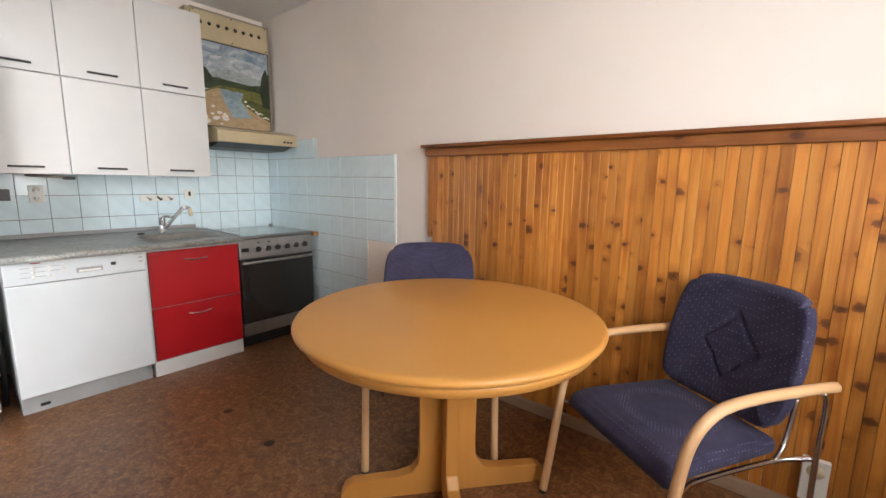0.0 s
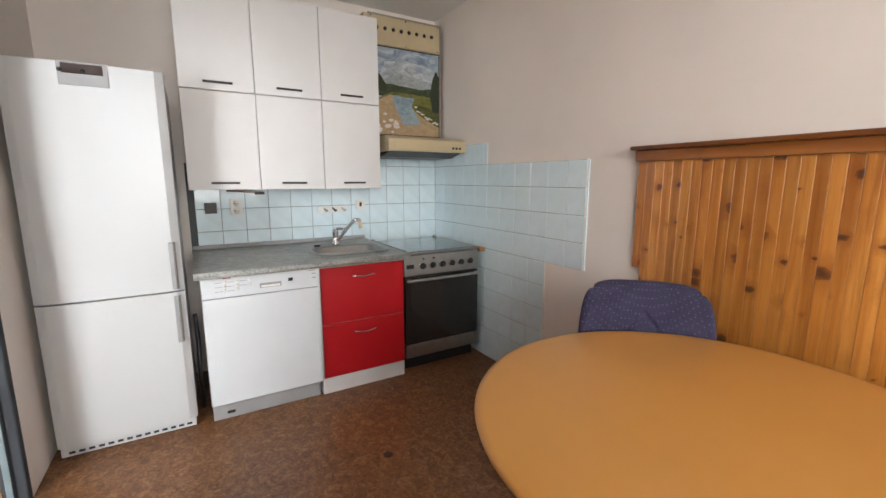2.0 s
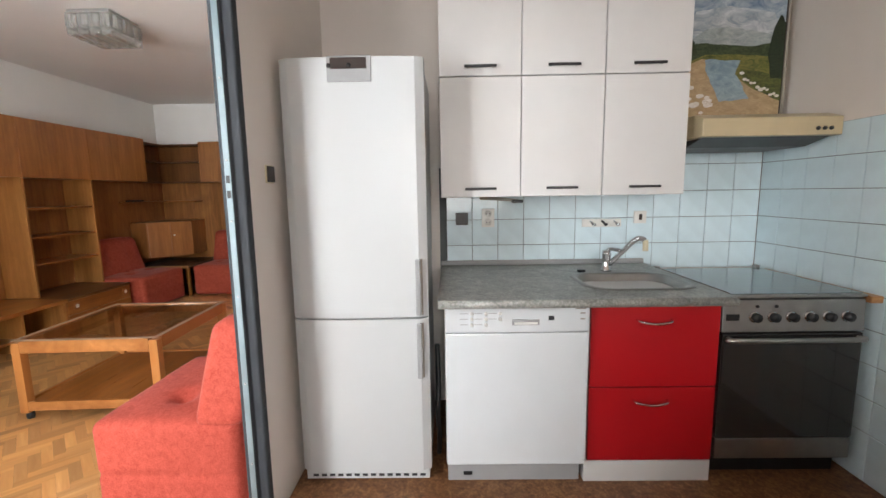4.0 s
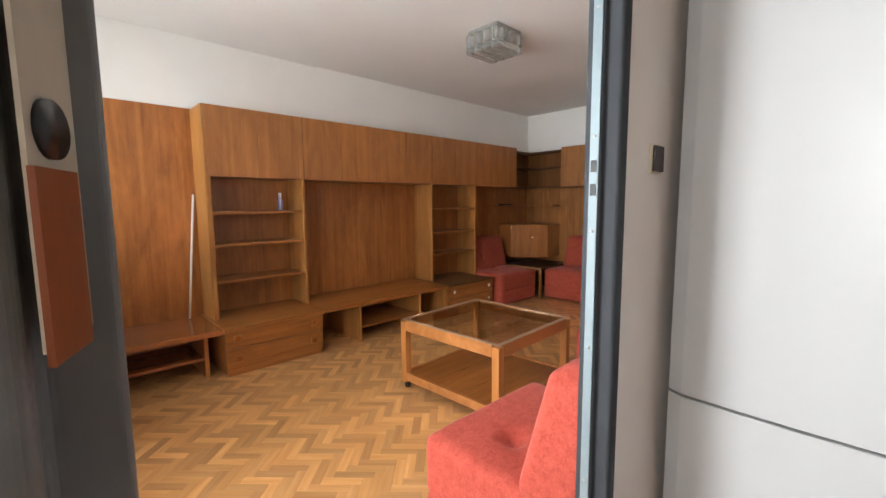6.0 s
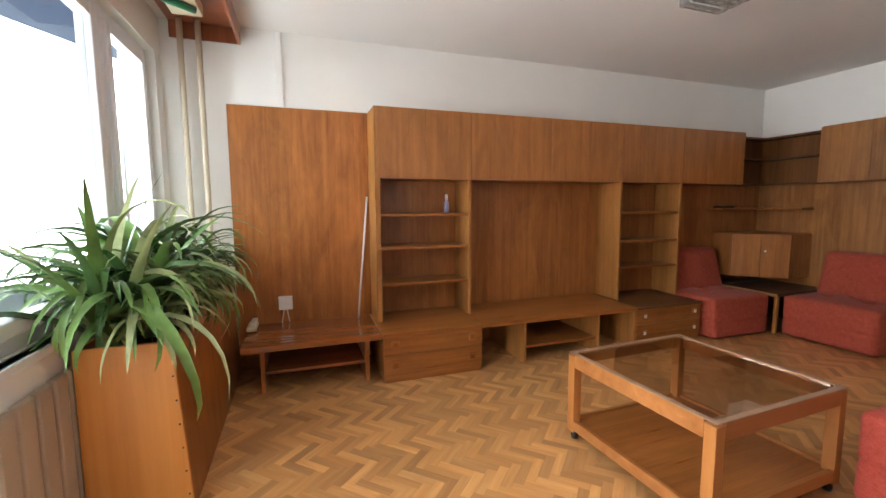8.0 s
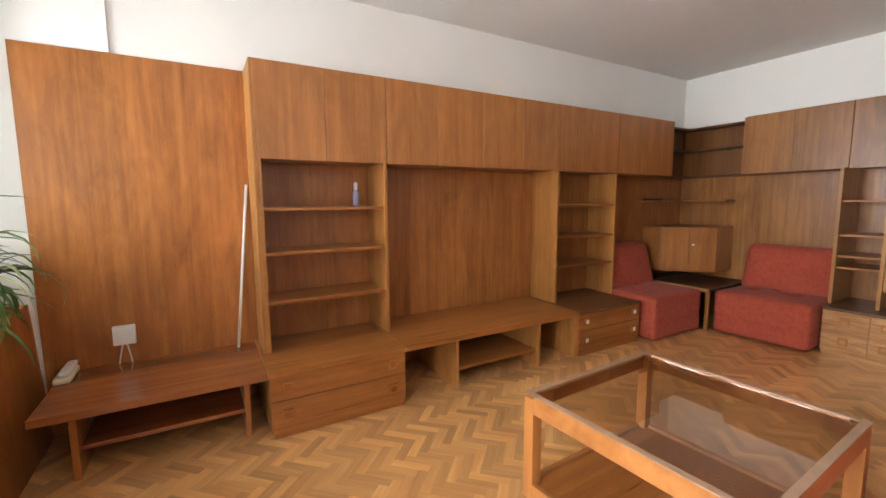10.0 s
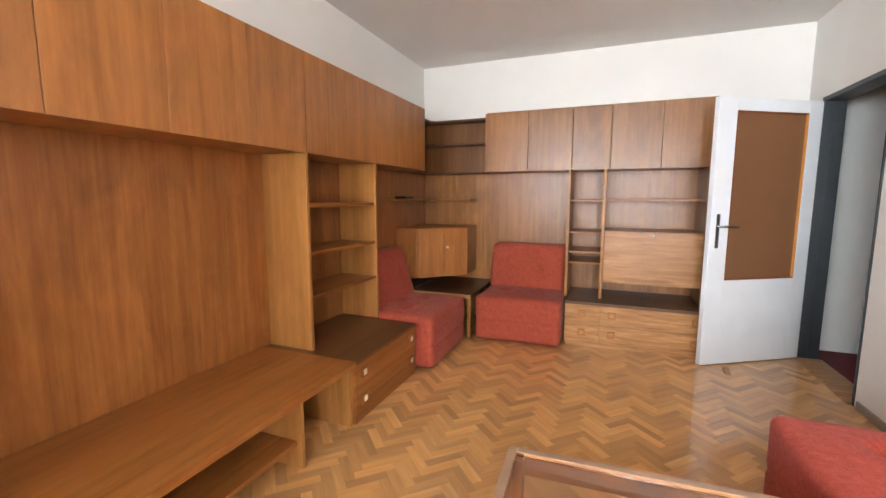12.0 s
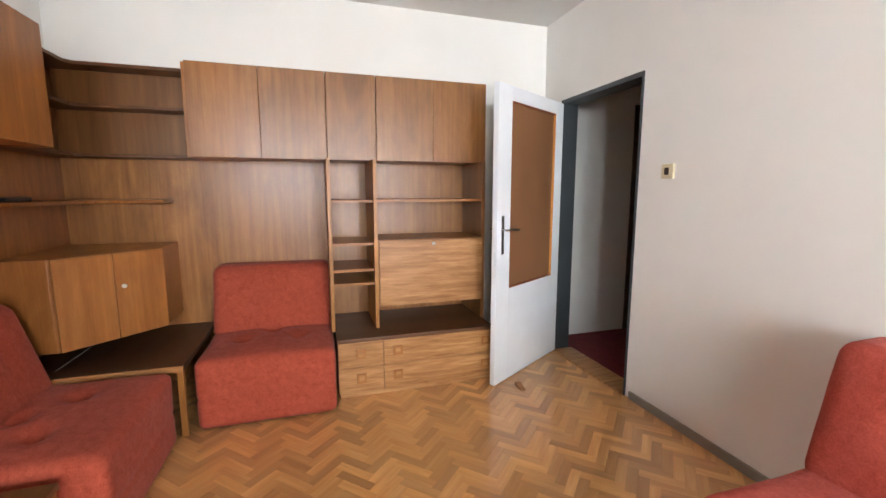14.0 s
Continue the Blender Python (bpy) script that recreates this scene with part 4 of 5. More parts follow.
# ---- kitchen: units ----
def wall_cabinet(ya, yb, z0, z1):
    e = thing("wall_cabinet", (XK + 0.2, (ya + yb) / 2, z0), "white laminate wall cabinet with a black bar handle", "cabinet", "white kitchen wall cabinets")
    box("body", (XK, ya + 0.0005, z0), (-2.959, yb - 0.0005, z1), WHITE_LAM, e, 0.001, 1)
    d = box("door", (-2.958, ya + 0.002, z0 + 0.001), (-2.94, yb - 0.002, z1 - 0.002), WHITE_LAM, e, 0.002)
    m = (ya + yb) / 2
    for y in (m - 0.06, m + 0.06):
        rod("handle_post", (-2.94, y, z0 + 0.04), (-2.922, y, z0 + 0.04), 0.004, BLACK, d, 8)
    box("handle", (-2.924, m - 0.075, z0 + 0.034), (-2.914, m + 0.075, z0 + 0.046), BLACK, d, 0.003)
    return e


YU = (0.412, 0.797, 1.187, 1.58)
for a, b in zip(YU, YU[1:]):
    wall_cabinet(a, b, 1.283, 1.841)
    wall_cabinet(a, b, 1.844, 2.4)

# extractor housing with its painted panel
duct = thing("extractor_housing", (-3.3, 1.9, 1.65), "beige boxed extractor housing with a painted landscape panel", "extractor hood")
XD = -3.245
box("body", (XK, 1.6, 1.66), (XD - 0.012, 2.235, 2.545), CREAMM, duct, 0.003)
box("vent_board", (XD - 0.011, 1.635, 2.335), (XD, 2.235, 2.545), CREAMM, duct, 0.002, label="cream board with a row of holes")
box("picture_board", (XD - 0.011, 1.635, 1.66), (XD - 0.002, 2.235, 2.333), BROWNP, duct, 0.002)
for i in range(8):
    y = 1.7 + i * 0.066
    rod("vent_hole", (XD - 0.002, y, 2.455), (XD + 0.0015, y, 2.455), 0.014, BLACK, duct, 16)
for y, z in [(yy, zz) for yy in (1.655, 1.935, 2.215) for zz in (2.53, 2.35, 1.675)]:
    rod("screw", (XD - 0.002, y, z), (XD + 0.003, y, z), 0.005, BROWNP, duct, 8)
for lo, hi in (((XD, 1.627, 2.537), (XD + 0.006, 2.241, 2.549)), ((XD, 1.635, 1.66), (XD + 0.006, 2.235, 1.672)), ((XD, 2.231, 1.673), (XD + 0.006, 2.241, 2.536))):
    box("trim_strip", lo, hi, SKIRTG, duct, 0.002)


def paint(name, c1, c2, sc=22.0):
    m, nt, ln, p = nodes_of(name)
    vec, _ = coords(nt, ln, (1, 1, 2.2))
    f = noise_tex(nt, ln, vec, sc, 6, 0.7, 1.0)
    ln.new(ramp(nt, ln, f, [(0.32, c1), (0.68, c2)]), p.inputs["Base Color"])
    p.inputs["Roughness"].default_value = 0.35
    bump(nt, ln, p, f, 0.2, 0.001)
    return m


def wobble(pts, n=5, amp=0.012):
    out = []
    for (a, b), (c, d) in zip(pts, pts[1:] + pts[:1]):
        for i in range(n):
            t = i / n
            q = noise.noise(Vector((a + (c - a) * t, b + (d - b) * t, 3.7)) * 14) * amp * (0 if i == 0 else 1)
            out.append((a + (c - a) * t + q, b + (d - b) * t + q))
    return [(min(1, max(0, x)), min(1, max(0, y))) for x, y in out]


PAINT = [  # layer name, outline in the picture (across, up), colours
    ("sky_paint", [(0, 0), (1, 0), (1, 1), (0, 1)], ((0.1, 0.17, 0.26), (0.5, 0.55, 0.58)), 8),
    ("cloud_paint", [(0.12, 0.66), (0.5, 0.62), (0.98, 0.66), (0.9, 0.82), (0.5, 0.88), (0.2, 0.84)], ((0.2, 0.25, 0.3), (0.6, 0.62, 0.62)), 9),
    ("mountain_paint", [(0.1, 0.58), (0.3, 0.7), (0.5, 0.72), (0.7, 0.69), (0.95, 0.64), (1, 0.5), (0.1, 0.5)], ((0.2, 0.24, 0.24), (0.42, 0.45, 0.45)), 14),
    ("far_forest_paint", [(0, 0.45), (0, 0.72), (0.15, 0.6), (0.4, 0.58), (0.7, 0.56), (1, 0.6), (1, 0.4)], ((0.012, 0.025, 0.01), (0.07, 0.1, 0.04)), 30),
    ("meadow_paint", [(0, 0.38), (0.3, 0.5), (0.6, 0.5), (1, 0.47), (1, 0.2), (0, 0.2)], ((0.06, 0.08, 0.015), (0.26, 0.22, 0.05)), 26),
    ("sand_paint", [(0, 0), (0, 0.36), (0.28, 0.47), (0.4, 0.42), (0.75, 0.22), (1, 0.15), (1, 0)], ((0.33, 0.22, 0.11), (0.52, 0.38, 0.22)), 18),
    ("river_paint", [(0.3, 0.46), (0.62, 0.45), (0.58, 0.34), (0.66, 0.24), (0.72, 0.14), (0.45, 0.12), (0.38, 0.25), (0.32, 0.36)], ((0.16, 0.24, 0.3), (0.36, 0.46, 0.5)), 10),
    ("bank_paint", [(0.62, 0.38), (0.8, 0.36), (1, 0.3), (1, 0.12), (0.8, 0.2), (0.66, 0.28)], ((0.02, 0.035, 0.008), (0.14, 0.15, 0.03)), 30),
    ("tree_paint", [(0.9, 0.3), (0.86, 0.5), (0.9, 0.7), (0.95, 0.8), (1, 0.74), (1, 0.3)], ((0.006, 0.012, 0.006), (0.03, 0.045, 0.018)), 40),
    ("hill_tree_paint", [(0, 0.5), (0, 0.86), (0.06, 0.84), (0.1, 0.7), (0.2, 0.6), (0.22, 0.5)], ((0.008, 0.016, 0.006), (0.045, 0.06, 0.02)), 40),
]
PY0, PY1, PZ0, PZ1 = 1.641, 2.225, 1.69, 2.325
for i, (nm, pts, cols, sc_) in enumerate(PAINT):
    poly = [(PY0 + a * (PY1 - PY0), PZ0 + b * (PZ1 - PZ0)) for a, b in (pts if i == 0 else wobble(pts))]
    prism("painted_area", poly, XD - 0.002 + i * 0.0004, XD - 0.0012 + i * 0.0004, paint(nm, *cols, sc_), duct, "x")
STONE_P = paint("stone_paint", (0.55, 0.48, 0.42), (0.85, 0.82, 0.78), 60)
rs = random.Random(4)
for i in range(34):
    if i < 22:
        a, b = rs.uniform(0.03, 0.42), rs.uniform(0.02, 0.24)
        if a > 0.3 and b > 0.16:
            b *= 0.5
    else:
        q = (i - 22) / 12
        a, b = 0.64 + q * 0.36, 0.33 - q * 0.2 + rs.uniform(-0.02, 0.02)
    r = rs.uniform(0.018, 0.04) * (1 if i < 22 else 0.6)
    poly = [(PY0 + (a + r * math.cos(t) * rs.uniform(0.85, 1.1)) * (PY1 - PY0), PZ0 + (b + 0.6 * r * math.sin(t)) * (PZ1 - PZ0)) for t in [k * math.pi / 5 for k in range(10)]]
    prism("painted_stone", poly, XD + 0.002, XD + 0.0026 + i * 0.00003, STONE_P, duct, "x")

hood = thing("cooker_hood", (-3.1, 1.9, 1.55), "cream enamel cooker hood with a dark underside", "cooker hood")
prism("shell", [(XK, 1.655), (-2.98, 1.655), (-2.905, 1.628), (-2.905, 1.545), (-2.925, 1.545), (-3.0, 1.545), (XK, 1.545)], 1.63, 2.27, CREAMM, hood, "y", 0.004)
prism("filter", [(XK + 0.02, 1.51), (-3.08, 1.51), (-2.94, 1.5445), (XK + 0.02, 1.5445)], 1.65, 2.25, BROWNP, hood, "y", 0.002, 1)
for i in range(3):
    rod("button", (-2.906, 2.155 + i * 0.03, 1.575), (-2.898, 2.155 + i * 0.03, 1.575), 0.009, BLACK, hood, 10)

# worktop and sink
SX0, SX1, SY0, SY1 = -3.1, -2.69, 1.06, 1.57
bm = bmesh.new()
WX0, WX1, WY0, WY1, WZ0, WZ1 = XK, -2.555, 0.4, 1.61, 0.836, 0.872
for lo, hi in (((WX0, WY0, WZ0), (WX1, SY0 + 0.03, WZ1)), ((WX0, SY1 - 0.03, WZ0), (WX1, WY1, WZ1)), ((WX0, SY0 + 0.03, WZ0), (SX0 + 0.03, SY1 - 0.03, WZ1)), ((SX1 - 0.03, SY0 + 0.03, WZ0), (WX1, SY1 - 0.03, WZ1))):
    add_box(bm, lo, hi)
bmesh.ops.remove_doubles(bm, verts=bm.verts, dist=1e-5)
bmesh.ops.recalc_face_normals(bm, faces=bm.faces)
wt = thing("worktop", (-3.0, 1.0, WZ0), "grey speckled laminate worktop", "worktop")
finish("board", bm, WORKTOP, wt)
tube("rounded_edge", [(WX1 - 0.006, WY0, (WZ0 + WZ1) / 2), (WX1 - 0.006, 1.0, (WZ0 + WZ1) / 2), (WX1 - 0.006, WY1, (WZ0 + WZ1) / 2)], 0.018, WORKTOP, wt, 16, 1)
box("upstand", (XK + 0.008, WY0, WZ1), (XK + 0.03, WY1, WZ1 + 0.028), GREYP, wt, 0.006)

sink = thing("sink", ((SX0 + SX1) / 2, (SY0 + SY1) / 2, WZ1), "inset stainless steel sink bowl", "sink")


def rounded(x0, x1, y0, y1, r, n=8):
    out = []
    for cx, cy, a in ((x1 - r, y1 - r, 0), (x0 + r, y1 - r, 90), (x0 + r, y0 + r, 180), (x1 - r, y0 + r, 270)):
        out += [(cx + r * math.cos(radians(a + 90 * i / n)), cy + r * math.sin(radians(a + 90 * i / n))) for i in range(n + 1)]
    return out


bm = bmesh.new()
rings = []
for inset, z, r in ((0, WZ1 + 0.001, 0.12), (0.004, WZ1 + 0.005, 0.12), (0.025, WZ1 + 0.004, 0.11), (0.034, WZ1 - 0.006, 0.1), (0.05, WZ1 - 0.12, 0.09), (0.09, WZ1 - 0.15, 0.07)):
    rings.append([bm.verts.new((x, y, z)) for x, y in rounded(SX0 + inset, SX1 - inset, SY0 + inset, SY1 - inset, r)])
for a, b in zip(rings, rings[1:]):
    for i in range(len(a)):
        bm.faces.new((a[i], a[(i + 1) % len(a)], b[(i + 1) % len(a)], b[i]))
bm.faces.new(rings[-1])
bmesh.ops.recalc_face_normals(bm, faces=bm.faces)
finish("bowl", bm, STEEL, sink, smooth=True)
lathe("drain", [(0, 0), (0.035, 0), (0.035, 0.004), (0, 0.002)], (-2.92, 1.29, WZ1 - 0.15), CHROME, sink, 20)
rod("stopper", (-3.13, 1.16, WZ1), (-3.13, 1.16, WZ1 + 0.012), 0.022, BLACK, sink, 16)
tap = thing("tap", (-3.15, 1.3, WZ1), "chrome single-lever kitchen tap", "tap")
lathe("body", [(0, 0), (0.027, 0), (0.027, 0.01), (0.021, 0.016), (0.021, 0.085), (0.024, 0.09), (0.022, 0.11), (0, 0.115)], (-3.15, 1.3, WZ1), CHROME, tap, 20)
tube("lever", [(-3.15, 1.3, WZ1 + 0.11), (-3.13, 1.315, WZ1 + 0.122), (-3.08, 1.345, WZ1 + 0.12)], 0.009, CHROME, tap, 10)
tube("spout", [(-3.14, 1.315, WZ1 + 0.04), (-3.105, 1.355, WZ1 + 0.1), (-3.065, 1.4, WZ1 + 0.168), (-3.045, 1.425, WZ1 + 0.187), (-3.03, 1.45, WZ1 + 0.178)], 0.013, CHROME, tap, 12)
rod("tag", (-3.03, 1.45, WZ1 + 0.18), (-3.03, 1.452, WZ1 + 0.125), 0.014, CREAMP, tap, 10, "small cream tap filter")

# dishwasher
dw = thing("dishwasher", (-2.95, 0.72, 0), "white freestanding dishwasher with a button panel", "dishwasher")
box("body", (-3.2, 0.425, 0.1), (-2.64, 1.03, 0.832), GREYP, dw, 0.003)
box("door", (-2.639, 0.427, 0.108), (-2.612, 1.034, 0.712), WHITE_EN, dw, 0.006)
cp = box("control_panel", (-2.639, 0.427, 0.716), (-2.61, 1.034, 0.83), WHITE_EN, dw, 0.006)
box("plinth", (-3.1, 0.43, 0.0), (-2.66, 1.025, 0.098), GREYP, dw, 0.003, label="grey plinth")
box("plinth_clip", (-2.66, 0.5, 0.03), (-2.652, 0.54, 0.045), BLACK, dw, 0.002)
for r in range(3):
    for cidx in range(3):
        if r == 2 and cidx == 2:
            continue
        rod("button", (-2.611, 0.540 + cidx * 0.06, 0.8 - r * 0.024), (-2.605, 0.540 + cidx * 0.06, 0.8 - r * 0.024), 0.008, WHITEP, cp, 10)
        box("print_bar", (-2.6105, 0.490 + cidx * 0.06, 0.799 - r * 0.024), (-2.6094, 0.525 + cidx * 0.06, 0.802 - r * 0.024), GREYP, cp, 0)
box("print_bar", (-2.6105, 0.530, 0.8205), (-2.6094, 0.570, 0.8255), RED_GLOSS, cp, 0)
box("door_grip", (-2.6115, 0.710, 0.748), (-2.606, 0.825, 0.774), GREYP, cp, 0.006)
box("grip_slot", (-2.607, 0.719, 0.752), (-2.605, 0.817, 0.762), WHITEP, cp, 0.002)
box("power_switch", (-2.6105, 0.863, 0.769), (-2.606, 0.887, 0.788), BLACK, cp, 0.002)
box("print_bar", (-2.6105, 0.975, 0.815), (-2.6094, 1.02, 0.819), SKIRTG, cp, 0)
for z in (0.795, 0.77):
    box("print_bar", (-2.6105, 0.997, z), (-2.6094, 1.017, z + 0.006), SKIRTG, cp, 0)

# red drawer unit under the sink
sk = thing("base_cabinet", (-2.95, 1.32, 0), "white base cabinet with two red drawer fronts", "cabinet")
box("body", (-3.25, 1.04, 0.1), (-2.664, 1.606, 0.834), WHITE_LAM, sk, 0.002)
box("top_rail", (-2.664, 1.04, 0.8145), (-2.64, 1.61, 0.834), WHITE_LAM, sk, 0.002)
box("plinth", (-3.2, 1.042, 0.0), (-2.648, 1.604, 0.099), WHITE_LAM, sk, 0.002)
for z0, z1 in ((0.104, 0.447), (0.453, 0.812)):
    d = box("drawer_front", (-2.663, 1.054, z0), (-2.645, 1.604, z1), RED_GLOSS, sk, 0.002)
    zz = z1 - 0.058
    tube("handle", [(-2.645, 1.25, zz), (-2.622, 1.262, zz - 0.004), (-2.617, 1.325, zz - 0.012), (-2.622, 1.385, zz - 0.004), (-2.645, 1.397, zz)], 0.005, CHROME, d, 8)

# cooker
st = thing("cooker", (-2.95, 1.89, 0), "stainless steel electric cooker with a glass lid", "cooker")
Y0, Y1 = 1.62, 2.225
box("body", (-3.3, Y0, 0.1), (-2.7, Y1, 0.838), STEEL, st, 0.003)
box("plinth", (-3.2, Y0 + 0.01, 0.0), (-2.72, Y1 - 0.01, 0.099), BLACK, st, 0.002)
pn = prism("control_panel", [(-2.7, 0.69), (-2.655, 0.69), (-2.662, 0.83), (-2.7, 0.838)], Y0, Y1, STEEL, st, "y", 0.003)
for i in range(6):
    y = 1.755 + i * 0.078
    rod("knob", (-2.66, y, 0.757), (-2.632, y, 0.757), 0.019, BLACK, pn, 18)
    rod("knob_ring", (-2.6605, y, 0.757), (-2.652, y, 0.757), 0.024, CHROME, pn, 18)
box("clock", (-2.66, 1.635, 0.742), (-2.653, 1.69, 0.77), BLACK, pn, 0.002)
for y in (1.765, 1.845):
    rod("lamp_dot", (-2.66, y, 0.803), (-2.654, y, 0.803), 0.007, BLACK, pn, 10)
od = box("oven_door", (-2.699, Y0 + 0.004, 0.2), (-2.652, Y1 - 0.004, 0.684), BLACKGLASS, st, 0.006)
tube("handle", [(-2.652, Y0 + 0.03, 0.662), (-2.622, Y0 + 0.035, 0.664), (-2.616, (Y0 + Y1) / 2, 0.664), (-2.622, Y1 - 0.035, 0.664), (-2.652, Y1 - 0.03, 0.662)], 0.011, STEEL, od, 10)
box("drawer", (-2.699, Y0 + 0.004, 0.102), (-2.654, Y1 - 0.004, 0.196), STEEL, st, 0.005)
box("glass_lid", (-3.28, Y0 + 0.004, 0.848), (-2.672, Y1 - 0.004, 0.856), LIDGLASS, st, 0.003)
box("lid_edge", (-2.69, Y0, 0.839), (-2.655, Y1, 0.852), STEEL, st, 0.004)
for y in (Y0 + 0.02, Y1 - 0.02):
    box("lid_hinge", (-3.3, y - 0.012, 0.838), (-3.27, y + 0.012, 0.87), STEEL, st, 0.003)
box("worktop_strip", (-3.25, 1.611, 0.838), (-2.62, 1.619, 0.874), DARKW, st, 0.001)
ws = thing("wood_strip", (-2.7, 2.22, 0.82), "narrow pale wooden filler strip beside the cooker", "strip")
box("body", (-3.3, 2.227, 0.815), (-2.64, YW - 0.009, 0.845), PALE_Y, ws, 0.003)

# fridge
FY0, FY1 = -0.232, 0.356
fr = thing("fridge_freezer", (-2.95, 0.06, 0), "tall white fridge-freezer with two doors", "fridge")
box("body", (-3.25, FY0 + 0.006, 0.03), (-2.73, FY1 - 0.006, 1.842), FRIDGE_W, fr, 0.004)


def bowed(y0, y1, xb, xf, n=16, r=0.016, bow=0.012):
    pts = [(xb, y0), (xb, y1)]
    for i in range(n + 1):
        t = 1 - 2 * i / n
        e_ = abs(t)
        x = xf - bow * t * t - (r * (1 - math.sqrt(max(0, 1 - ((e_ - 0.86) / 0.14) ** 2))) if e_ > 0.86 else 0)
        pts.append((x, (y0 + y1) / 2 + t * (y1 - y0) / 2))
    return pts


for z0, z1 in ((0.055, 0.769), (0.776, 1.85)):
    d = prism("door", bowed(FY0, FY1, -2.729, -2.64), z0, z1, FRIDGE_W, fr, "z", 0.0015, 1, smooth=False)
    ha, hb = (0.5, 0.75) if z0 < 0.5 else (0.785, 1.03)
    box("handle", (-2.668, FY1 - 0.052, ha), (-2.636, FY1 - 0.03, hb), GREYP, d, 0.005)
    box("handle_slot", (-2.676, FY1 - 0.03, ha), (-2.652, FY1 - 0.022, hb), SKIRTG, d, 0.002)
box("display_frame", (-2.66, -0.03, 1.752), (-2.637, 0.148, 1.853), GREYP, fr, 0.003, label="grey control recess")
box("display_recess", (-2.642, -0.015, 1.802), (-2.6345, 0.13, 1.845), BROWNP, fr, 0.002)
for y in (-0.02, 0.06):
    rod("button", (-2.6345, y, 1.815), (-2.632, y, 1.815), 0.009, BLACK, fr, 10)
box("foot_grille", (-2.8, FY0 + 0.01, 0.005), (-2.668, FY1 - 0.01, 0.052), FRIDGE_W, fr, 0.003)
for i in range(14):
    y = FY0 + 0.04 + i * 0.038
    box("grille_slot", (-2.669, y, 0.018), (-2.6665, y + 0.024, 0.03), BLACK, fr, 0)
box("top_hinge", (-2.78, FY0 + 0.02, 1.843), (-2.69, FY0 + 0.1, 1.862), GREYP, fr, 0.004)
cb = thing("wire_bundle", (-2.75, 0.39, 0.3), "dark hoses and cable in the gap beside the fridge", "cable")
tube("hose", [(-2.8, 0.385, 0.6), (-2.76, 0.39, 0.42), (-2.74, 0.385, 0.3), (-2.78, 0.39, 0.15), (-2.85, 0.385, 0.012)], 0.012, BLACK, cb, 8)

for x_, y_, r_ in ((-1.9, 1.16, 0.024), (-1.455, 1.16, 0.026)):
    sp = thing("floor_spot", (x_, y_, 0), "small dark round burn mark on the linoleum", "stain", "burn marks on the floor")
    lathe("spot", [(0, 0.0006), (r_ * 0.9, 0.0006), (r_, 0.0001)], (x_, y_, 0), BROWNP, sp, 14)

# sockets and switches


def plate(name, lo, hi, material, label, category):
    e = thing(name, tuple((a + b) / 2 for a, b in zip(lo, hi)), label, category)
    box("plate", lo, hi, material, e, 0.004)
    return e


XT = XK + 0.009
plate("light_switch", (XT, 0.4900, 1.115), (XT + 0.012, 0.5630, 1.187), BROWNP, "dark brown square switch on the tiles", "switch")
so = plate("double_socket", (XT, 0.6450, 1.1), (XT + 0.016, 0.7200, 1.21), WHITEP, "white double socket on the tiles", "socket")
for z in (1.13, 1.18):
    rod("socket_well", (XT + 0.0155, 0.6825, z), (XT + 0.0175, 0.6825, z), 0.02, WHITEP, so, 16)
    for dy in (-0.009, 0.009):
        rod("pin_hole", (XT + 0.0175, 0.6825 + dy, z), (XT + 0.0185, 0.6825 + dy, z), 0.003, BLACK, so, 6)
hr = plate("hook_rail", (XT, 1.24, 1.092), (XT + 0.014, 1.47, 1.14), WHITEP, "white hook rail with three small hooks on the tiles", "hook rail")
for i in range(3):
    y = 1.285 + i * 0.07
    tube("hook", [(XT + 0.014, y, 1.126), (XT + 0.03, y + 0.006, 1.118), (XT + 0.042, y + 0.014, 1.104), (XT + 0.046, y + 0.02, 1.116)], 0.006, CHROME if i != 1 else BLACK, hr, 8)
so = plate("light_switch", (XT, 1.5450, 1.11), (XT + 0.014, 1.6170, 1.182), WHITEP, "white switch with a dark toggle on the tiles", "switch")
box("toggle", (XT + 0.014, 1.5720, 1.13), (XT + 0.018, 1.5900, 1.165), BROWNP, so, 0.002)
ul = thing("cabinet_light", (-3.05, 0.72, 1.27), "slim dark under-cabinet lamp bracket", "lamp")
tube("arm", [(-3.15, 0.62, 1.276), (-3.05, 0.72, 1.27), (-2.98, 0.79, 1.262)], 0.008, SKIRTG, ul, 8)
box("tip", (-3.0, 0.76, 1.252), (-2.96, 0.815, 1.268), BLACK, ul, 0.004)
so = plate("light_switch", (-2.605, YD, 1.355), (-2.537, YD + 0.006, 1.427), CREAMP, "brown rocker switch on a cream surround", "switch")
box("rocker", (-2.6, YD + 0.006, 1.36), (-2.542, YD + 0.014, 1.422), BROWNP, so, 0.003)
so = plate("light_switch", (-5.815, YH - 0.014, 1.377), (-5.735, YH, 1.457), CREAMP, "cream rocker switch with a brown toggle", "switch")
box("toggle", (-5.79, YH - 0.02, 1.397), (-5.762, YH - 0.014, 1.437), BROWNP, so, 0.003)
so = plate("wall_socket", (0.52, YW - 0.062, 0.1), (0.6, YW - 0.037, 0.27), WHITEP, "white surface socket low on the wainscot", "socket")
rod("socket_well", (0.56, YW - 0.062, 0.225), (0.56, YW - 0.066, 0.225), 0.026, CREAMP, so, 16)

